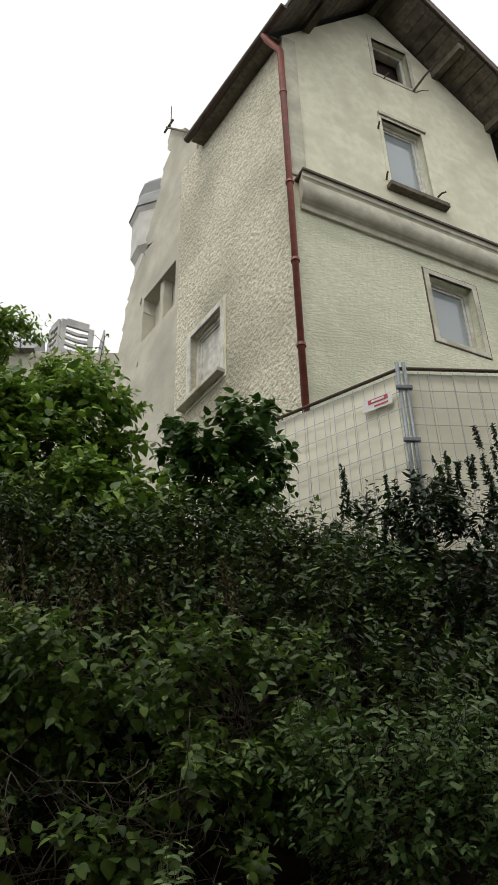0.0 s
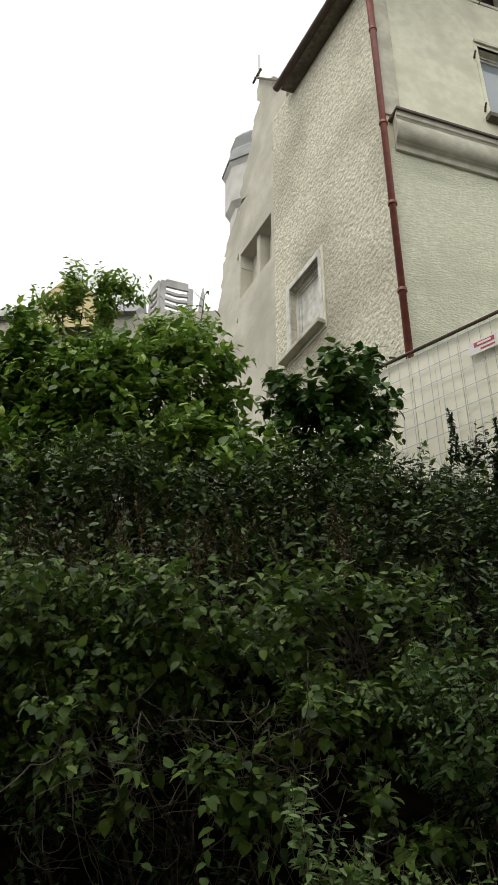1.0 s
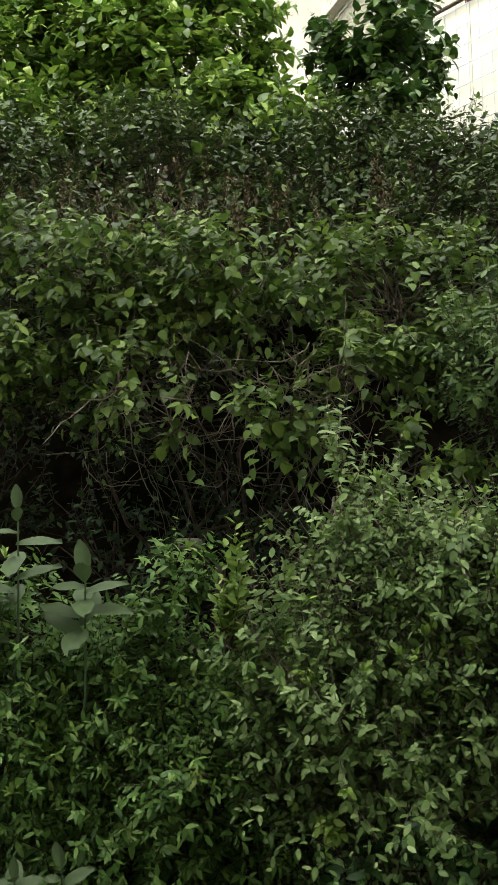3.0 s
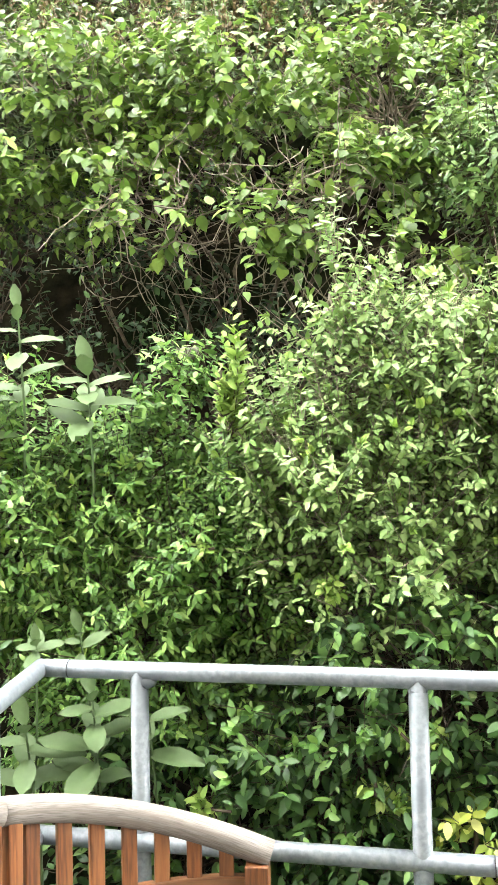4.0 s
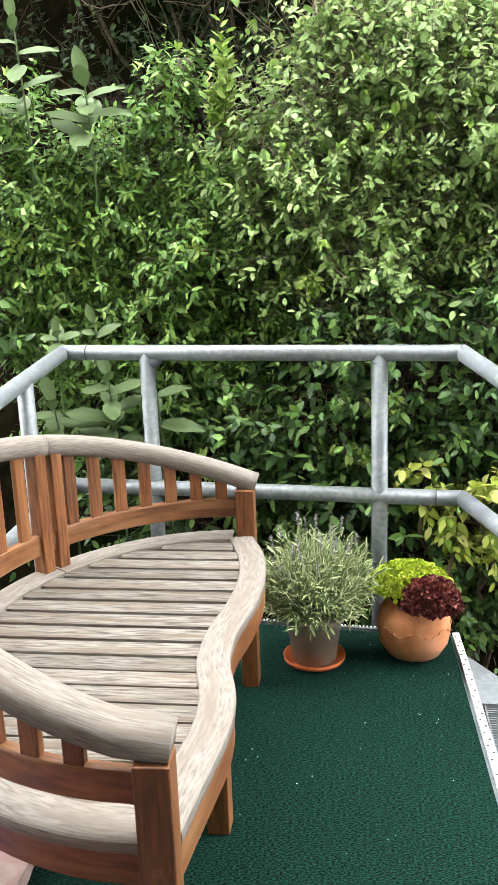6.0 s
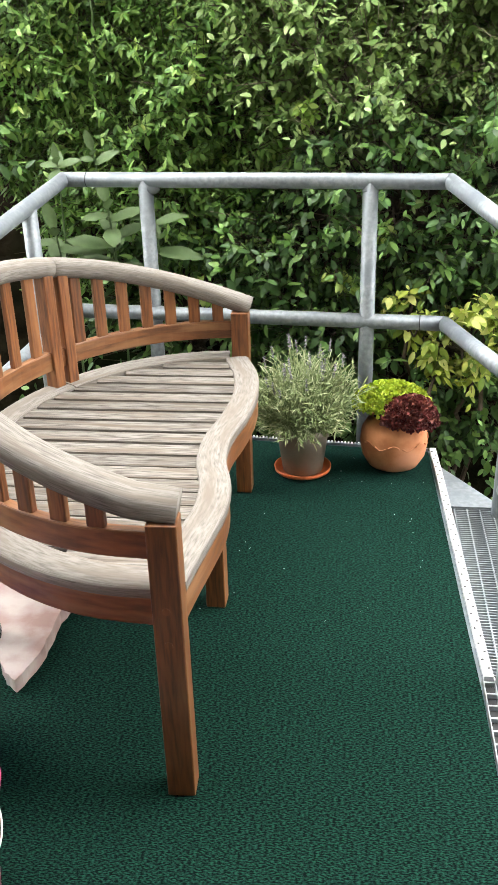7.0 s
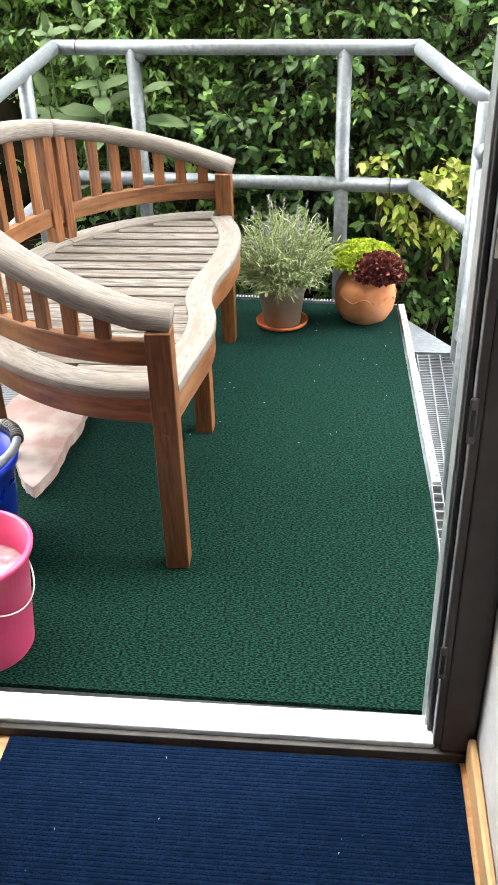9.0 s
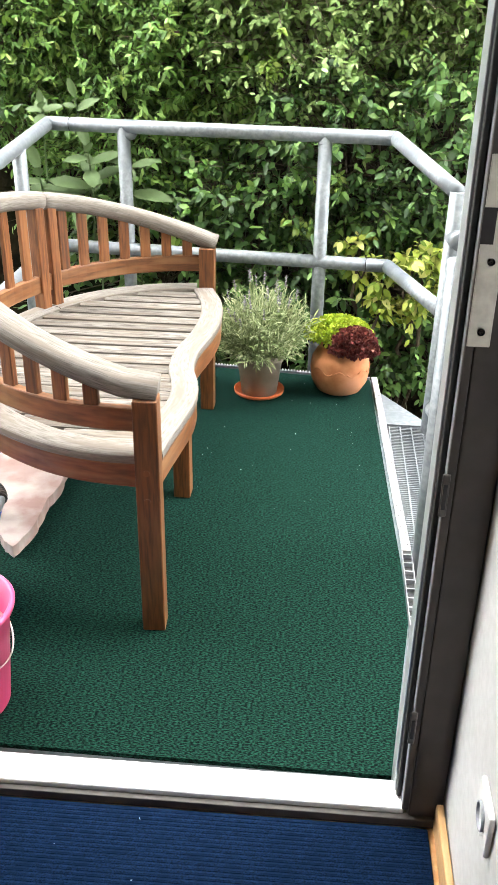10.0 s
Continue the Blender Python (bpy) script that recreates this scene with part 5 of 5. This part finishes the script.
for f in ((0, 1, 2, 3, 4), (9, 8, 7, 6, 5), (1, 6, 7, 2), (2, 7, 8, 3), (3, 8, 9, 4), (4, 9, 5, 0)):
    bm.faces.new([vs[k] for k in f])
part("dormer", bm, M["yellowpaint"], fb, "yellow gabled dormer")

# ---- planting on the bank ----
shrub("privet_shrub", "tall light green small-leaved shrub leaning over the railing", [(-0.22, 2.98, 1.28, 0.42, 0.34, 0.42), (0.14, 3.0, 1.66, 0.42, 0.34, 0.42), (-0.46, 2.95, 1.42, 0.30, 0.3, 0.34), (0.50, 3.0, 1.45, 0.42, 0.36, 0.6), (-0.36, 2.92, 1.88, 0.13, 0.14, 0.16), (-0.10, 2.95, 1.86, 0.22, 0.2, 0.2), (-0.43, 2.93, 2.16, 0.05, 0.05, 0.18), (-0.30, 2.95, 2.08, 0.05, 0.05, 0.14), (0.30, 2.98, 2.02, 0.2, 0.15, 0.12)],
      2300, 15, 0.049, 0.29, OVATE, L["privet"], (0.0, 3.3, 0.6), 1, up=0.75, spread=0.7, droop=0.3, bark="twigpale", tips=(L["bright"], 0.07))
shrub("spray_shrub", "upright shrub with arching sprays of light leaves", [(0.16, 3.4, 2.72, 0.12, 0.12, 0.26), (0.42, 3.45, 2.62, 0.26, 0.2, 0.42), (0.78, 3.45, 2.5, 0.34, 0.3, 0.55)],
      300, 15, 0.054, 0.32, OVATE, L["spray"], (0.45, 3.6, 1.4), 2, up=0.9)
shrub("dogwood_shrub", "dense mid-green shrub growing behind the railing", [(-0.10, 2.72, 0.78, 0.5, 0.26, 0.42), (0.38, 2.7, 0.72, 0.42, 0.28, 0.5), (-0.45, 2.74, 0.42, 0.42, 0.24, 0.45), (0.12, 2.68, 0.15, 0.55, 0.26, 0.45), (-0.95, 2.76, 0.25, 0.5, 0.22, 0.5), (0.85, 2.8, 0.5, 0.45, 0.3, 0.7)],
      2000, 8, 0.060, 0.18, OVATE, L["dogwood"], (0.0, 3.0, -0.4), 3, up=0.15, droop=0.5, tips=(L["ash"], 0.06))
shrub("variegated_shrub", "shrub with yellow-green variegated leaves beside the railing", [(-0.05, 2.40, 0.43, 0.07, 0.06, 0.06), (0.22, 2.38, 0.44, 0.12, 0.06, 0.08), (0.09, 2.40, 0.29, 0.08, 0.06, 0.09), (0.24, 2.40, 0.24, 0.08, 0.06, 0.10)],
      95, 7, 0.064, 0.09, OVATE, L["yellow"], (0.15, 2.62, -0.5), 4, up=0.2, droop=0.5, bark="twig")
shrub("ash_leaved_shrub", "bright green fine-leaved shrub beyond the bench", [(-1.28, 3.08, 1.36, 0.42, 0.3, 0.36), (-0.92, 2.98, 1.15, 0.34, 0.28, 0.4), (-1.65, 3.08, 1.3, 0.45, 0.35, 0.5), (-1.15, 2.92, 0.78, 0.45, 0.26, 0.42), (-0.75, 3.02, 1.50, 0.25, 0.24, 0.22), (-1.06, 3.0, 1.82, 0.13, 0.1, 0.15), (-1.72, 3.0, 1.75, 0.18, 0.12, 0.16)],
      2400, 13, 0.052, 0.19, NARROW * np.array([1.6, 1, 1]), L["ash"], (-1.2, 3.2, 0.4), 5, up=0.45, spread=0.9, tips=(L["bright"], 0.06))
shrub("bright_shoot", "single upright shoot with bright yellow-green leaves", [(-0.775, 2.74, 1.86, 0.02, 0.02, 0.10), (-0.80, 2.74, 1.70, 0.05, 0.04, 0.10)],
      30, 9, 0.058, 0.14, OVATE, L["bright"], (-0.8, 2.85, 1.3), 6, up=2.6, droop=-0.25, thick=0.004)
shrub("lilac", "spreading lilac with heart-shaped leaves and bare lower twigs", [(-0.95, 4.1, 3.38, 0.8, 0.5, 0.40), (-1.75, 4.1, 3.4, 0.75, 0.5, 0.42), (-0.15, 4.1, 3.25, 0.6, 0.45, 0.45), (-0.78, 3.5, 2.55, 0.16, 0.15, 0.14), (-1.40, 3.55, 2.82, 0.25, 0.2, 0.10), (-2.2, 3.9, 2.95, 0.5, 0.35, 0.25), (-0.40, 3.6, 2.75, 0.24, 0.2, 0.18), (-0.1, 3.55, 2.42, 0.2, 0.15, 0.16), (-1.10, 3.45, 2.66, 0.10, 0.08, 0.08), (-0.62, 3.42, 2.72, 0.10, 0.08, 0.08)],
      1250, 8, 0.068, 0.22, HEART, L["lilac"], (-0.9, 4.0, 1.8), 7, up=0.45, droop=0.5, bark="twigpale")
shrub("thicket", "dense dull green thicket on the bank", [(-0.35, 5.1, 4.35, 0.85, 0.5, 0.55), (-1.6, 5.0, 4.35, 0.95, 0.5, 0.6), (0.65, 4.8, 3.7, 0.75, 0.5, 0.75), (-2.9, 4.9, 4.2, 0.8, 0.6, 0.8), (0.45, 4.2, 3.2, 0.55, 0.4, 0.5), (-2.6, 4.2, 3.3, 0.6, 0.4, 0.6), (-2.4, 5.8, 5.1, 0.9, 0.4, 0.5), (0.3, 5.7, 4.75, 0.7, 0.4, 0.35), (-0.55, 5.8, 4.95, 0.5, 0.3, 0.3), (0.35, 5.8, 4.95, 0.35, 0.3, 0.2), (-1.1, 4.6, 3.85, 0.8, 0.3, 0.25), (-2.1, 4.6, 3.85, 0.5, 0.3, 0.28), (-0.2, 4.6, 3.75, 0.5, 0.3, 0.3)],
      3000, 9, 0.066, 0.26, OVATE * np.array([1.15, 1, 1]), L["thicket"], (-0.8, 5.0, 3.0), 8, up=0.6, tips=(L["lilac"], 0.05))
shrub("hazel_shrub", "big leafy green shrub at the top of the bank", [(-1.9, 6.5, 6.0, 0.85, 0.6, 0.8), (-2.75, 6.6, 6.55, 0.6, 0.5, 0.68), (-1.45, 6.6, 6.55, 0.42, 0.42, 0.6), (-2.1, 6.8, 6.75, 0.45, 0.45, 0.36), (-1.2, 6.2, 5.3, 0.7, 0.5, 0.42), (-3.4, 6.4, 6.0, 0.8, 0.6, 1.0), (-3.0, 6.0, 5.2, 0.9, 0.5, 0.5), (-1.55, 6.8, 7.2, 0.2, 0.15, 0.16)],
      2300, 9, 0.122, 0.32, HEART * np.array([0.95, 1, 1]), L["hazel"], (-2.0, 6.8, 4.6), 9, up=0.6, tips=(L["bright"], 0.07))
shrub("sprig_tree", "young tree tops with feathery leaves above the shrubs", [(-2.95, 7.05, 8.2, 0.14, 0.12, 0.34), (-2.33, 7.05, 8.15, 0.28, 0.16, 0.16), (-2.7, 7.0, 7.9, 0.25, 0.2, 0.22), (-1.66, 6.9, 7.35, 0.26, 0.2, 0.35), (-1.36, 7.0, 7.6, 0.08, 0.08, 0.16)],
      260, 12, 0.10, 0.30, NARROW * np.array([1.7, 1, 1]), L["bright"], (-2.4, 7.1, 5.2), 10, up=0.8)
shrub("dark_hazel", "rounded dark green large-leaved shrub before the hoarding", [(-0.08, 6.35, 6.28, 0.40, 0.36, 0.32), (0.20, 6.4, 6.62, 0.12, 0.12, 0.18), (-0.50, 6.35, 6.42, 0.16, 0.12, 0.12), (-0.25, 6.35, 5.95, 0.26, 0.3, 0.30), (0.22, 6.35, 6.15, 0.14, 0.15, 0.25), (-0.05, 6.35, 5.75, 0.32, 0.3, 0.30), (-0.1, 6.3, 6.1, 0.3, 0.2, 0.25)],
      290, 8, 0.125, 0.24, HEART, L["mid"], (-0.1, 6.5, 5.0), 11, up=0.4)
shrub("buddleia", "shrub with upright spiky seed heads on the bank, coloured near black as a silhouette", [(0.95, 6.0, 5.05, 0.5, 0.4, 0.45), (1.45, 6.0, 5.2, 0.5, 0.4, 0.45), (2.1, 6.0, 5.1, 0.55, 0.4, 0.55), (1.2, 5.3, 4.2, 0.75, 0.45, 0.65), (2.2, 5.4, 4.3, 0.75, 0.5, 0.75), (3.0, 6.0, 4.9, 0.6, 0.5, 0.8)],
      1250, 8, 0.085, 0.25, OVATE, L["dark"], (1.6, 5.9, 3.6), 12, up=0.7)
shrub("undergrowth", "sparse undergrowth in the hollow under the lilac, coloured near black for shade", [(-1.45, 3.6, 1.95, 0.6, 0.22, 0.45), (-0.6, 3.55, 1.95, 0.45, 0.22, 0.4), (-2.2, 3.7, 2.2, 0.55, 0.3, 0.5), (-1.2, 3.75, 2.6, 0.9, 0.2, 0.35), (0.4, 3.6, 2.0, 0.5, 0.25, 0.5)],
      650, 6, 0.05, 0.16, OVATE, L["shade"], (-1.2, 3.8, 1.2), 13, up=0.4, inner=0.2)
shrub("side_hedge", "leafy green hedge beside the open flank of the balcony", [(-2.15, 1.7, 0.0, 0.42, 0.5, 0.45), (-2.1, 2.3, 0.25, 0.42, 0.4, 0.5), (-2.2, 1.1, -0.3, 0.4, 0.45, 0.45), (-1.95, 2.6, 0.75, 0.35, 0.3, 0.4)],
      560, 8, 0.066, 0.18, OVATE, L["dogwood"], (-2.2, 2.0, -1.3), 14, up=0.3, droop=0.4)
for i, (x, y, z) in enumerate(((-0.84, 2.46, 0.50), (-0.31, 2.46, 0.52), (-0.47, 2.60, 1.12), (-0.90, 2.66, 1.30), (-0.50, 2.66, 1.45), (-0.2, 2.46, 0.72), (-1.66, 2.68, 1.35))):
    shrub("young_shoot", "young shoot with bright yellow-green leaves", [(x, y, z, 0.02, 0.02, 0.03)], 8, 6, 0.05, 0.06, OVATE, L["bright"], (x, y + 0.05, z - 0.09), 40 + i, up=0.6, thick=0.003, group="young shoots in the hedge")

# thin dry weed that stands above the big shrub
rng = np.random.default_rng(5)
weed = thing("dry_weed", "thin bare weed stalk standing above the shrub", "weed", at=(-1.42, 7.0, 5.6))
bm = bmesh.new()
sweep_taper(bm, [Vector((0, 0, 0)), Vector((0.02, 0, 1.2)), Vector((0.0, 0, 2.0)), Vector((0.05, 0, 2.62))], 0.012, 0.004, 6)
part("stalk", bm, M["twig"], weed)
for k in range(9):
    z, a = 1.9 + 0.085 * k, k * 2.4
    bm = bmesh.new()
    sweep_taper(bm, [Vector((0.01 * k * 0.6, 0, z)), Vector((0.09 * math.cos(a), 0.05 * math.sin(a), z + 0.07))], 0.004, 0.003, 5)
    twiglet = part("twig", bm, M["twig"], weed)
    b0 = np.array([(0.09 * math.cos(a), 0.05 * math.sin(a), z + 0.07)] * 4)
    v, f = leaf_cloud(b0, unit(rng.normal(0, 1, b0.shape)), np.full(4, 0.05), OVATE, rng)
    arrays("leaf_tuft", v, f, L["spray"], twiglet)

# dry brown panicles over the lilac and the thicket
rng = np.random.default_rng(33)
dry = thing("dry_panicles", "thin dry brown flower panicles standing over the shrubs", "seed heads", at=(-1.1, 4.4, 3.6))
bits = []
for i in range(75):
    x = rng.choice([-1.62, -0.85, -0.3, -2.1], p=[0.38, 0.34, 0.13, 0.15]) + rng.normal(0, 0.24)
    y = rng.uniform(3.85, 4.9)
    z = 3.78 + 0.52 * (y - 4.2) + rng.uniform(-0.15, 0.2)
    axis = np.array([x + 1.1, y - 4.4, z - 3.6]) + np.outer(np.linspace(0, 1, 10), np.array([rng.normal(0, 0.06), 0, rng.uniform(0.16, 0.34)]))
    bits.append(np.repeat(axis, 6, 0) + rng.normal(0, 0.013, (60, 3)))
bits = np.concatenate(bits)
v, f = leaf_cloud(bits, unit(rng.normal(0, 0.7, bits.shape) + np.array([0, 0, 1.0])), rng.uniform(0.018, 0.038, len(bits)), NARROW * np.array([1.6, 1, 1]), rng)
arrays("panicle_mass", v, f, L["brown"], dry, kind="stuff")

# seed heads that stand above the buddleia, in its near-black silhouette colour
rng = np.random.default_rng(31)
spikes = thing("seed_heads", "upright seed spikes over the shrub, coloured near black as silhouettes", "seed heads", at=(1.5, 6.0, 5.0))
sb, sw = [], []
for i in range(34):
    x, y = rng.uniform(0.75, 2.3), rng.uniform(5.6, 6.1)
    z = 5.45 + 0.25 * math.sin(4 * x) + rng.uniform(-0.2, 0.25)
    h = rng.uniform(0.2, 0.42)
    p = np.array([x, y, z]) + np.outer(np.linspace(0, 1, 16), np.array([rng.normal(0, 0.04), 0, h]))
    sb.append(np.repeat(p, 7, 0))
sb = np.concatenate(sb)
v, f = leaf_cloud(sb, unit(rng.normal(0, 1, sb.shape) + np.array([0, 0, 0.5])), rng.uniform(0.025, 0.045, len(sb)), OVATE, rng)
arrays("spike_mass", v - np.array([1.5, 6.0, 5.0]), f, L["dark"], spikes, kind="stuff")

# tangle of bare twigs under the lilac
rng = np.random.default_rng(21)
TANGLE = np.array([-0.9, 3.6, 2.4])
tangle = thing("dead_brushwood", "tangle of bare greyish lilac twigs over the dark hollow", "brushwood", at=tuple(TANGLE))
for bough in range(12):
    A, B, RA, RB = [], [], [], []
    for i in range(10):
        p = np.array([-1.45 + 0.095 * bough + rng.normal(0, 0.10), rng.uniform(3.35, 3.75), rng.uniform(2.45, 2.95)])
        d = unit(np.array([rng.normal(0.15, 0.6), rng.normal(-0.2, 0.25), rng.normal(-0.7, 0.3)]))
        turn = rng.normal(0, 0.16, 3)
        r = rng.choice([0.0018, 0.0032, 0.0044], p=[0.5, 0.4, 0.1])
        for k in range(rng.integers(6, 12)):
            q = p + d * rng.uniform(0.04, 0.085)
            A.append(p)
            B.append(q)
            RA.append(r)
            r = max(0.0012, r * 0.93)
            RB.append(r)
            p = q
            d = unit(d + turn + rng.normal(0, 0.34, 3) + np.array([0, 0, 0.05]))
    v, f = sticks(np.array(A) - TANGLE, np.array(B) - TANGLE, np.array(RA), np.array(RB))
    arrays("dead_branch", v, f, M["twigpale"], tangle, kind="stuff")

# concrete edging in the hollow
bm = bmesh.new()
block(bm, -1.13, -1.02, 3.38, 3.46, 2.035, 2.08, 0.008)
tagged(part("concrete_kerb", bm, M["concrete"]), "short pale concrete edging in the dark hollow", "edging")
bm = bmesh.new()
block(bm, -0.96, -0.92, 3.42, 3.47, 1.2, 1.98, 0.006)
tagged(part("wooden_stake", bm, M["oldwood"]), "old wooden stake in the dark hollow", "stake")


# ---- felt-leaved plants: each large leaf by itself ----
def big_leaf(ln, wd, seed):
    rg = np.random.default_rng(seed)
    bm = bmesh.new()
    rows = []
    for i in range(7):
        t = i / 6
        w = wd * math.sin(math.pi * min(1, t * 0.93 + 0.04)) ** 0.8
        rows.append([bm.verts.new((w * u, ln * t, 0.10 * ln * abs(u) - 0.35 * ln * t * t * (0.4 + 0.3 * rg.random()) + 0.01 * ln * rg.normal())) for u in (-0.5, -0.25, 0, 0.25, 0.5)])
    for a, b in zip(rows, rows[1:]):
        for k in range(4):
            bm.faces.new((a[k], a[k + 1], b[k + 1], b[k]))
    me = bpy.data.meshes.new("leaf")
    bm.to_mesh(me)
    bm.free()
    me.polygons.foreach_set("use_smooth", [True] * len(me.polygons))
    me.materials.append(L["felt"])
    return me


LEAVES = [big_leaf(0.14, 0.064, 1), big_leaf(0.12, 0.056, 2), big_leaf(0.095, 0.052, 3)]


def felt_plant(root, tip, k, size, seed, whorl=0.5, tilt=30):
    rg = np.random.default_rng(seed)
    pl = thing("felt_leaved_plant", "plant with large soft grey-green leaves behind the railing", "plant", "felt-leaved plants", at=root)
    rt, tp = Vector(root), Vector(tip)
    bm = bmesh.new()
    sweep_taper(bm, [Vector((0, 0, 0)), (tp - rt) * 0.5 + Vector((0.02, 0, 0)), tp - rt], 0.006, 0.003, 6)
    part("stalk", bm, L["felt"], pl)
    for i in range(k):
        u = 1 - whorl * (i / max(1, k - 1))
        p = (tp - rt) * u
        o = new("leaf", LEAVES[i % 3])
        o.parent = pl
        a = (i % 2) * math.pi + (i // 2) * 1.45 + 0.4 + rg.uniform(-0.25, 0.25)
        o.matrix_local = Matrix.Translation(p) @ Matrix.Rotation(radians(tilt), 4, "X") @ Matrix.Rotation(a, 4, "Z") @ Matrix.Rotation(radians(rg.uniform(5, 30) if i > 1 else 65), 4, "X") @ Matrix.Scale(1.08 * size * (0.65 + 0.5 * min(1, i / 4)) * rg.uniform(0.85, 1.15), 4)
    return pl


felt_plant((-1.32, 2.76, 1.1), (-1.295, 2.70, 1.90), 11, 1.15, 1, 0.26)
felt_plant((-1.57, 2.78, 1.3), (-1.55, 2.70, 2.13), 9, 1.0, 2, 0.40)
felt_plant((-1.76, 2.8, 1.1), (-1.74, 2.74, 1.95), 8, 1.0, 8, 0.40)
felt_plant((-1.46, 2.5, 0.3), (-1.40, 2.46, 0.99), 6, 0.75, 3, 0.05, 34)
felt_plant((-1.22, 2.5, 0.3), (-1.26, 2.47, 1.03), 5, 0.70, 7, 0.1, 40)
felt_plant((-1.2, 2.48, 0.0), (-1.21, 2.43, 0.84), 12, 1.05, 4, 0.32, 26)
felt_plant((-1.4, 2.5, 0.0), (-1.43, 2.43, 0.74), 9, 1.05, 5, 0.3, 26)
felt_plant((-1.02, 2.5, 0.0), (-1.04, 2.44, 0.86), 7, 0.95, 6, 0.25, 26)
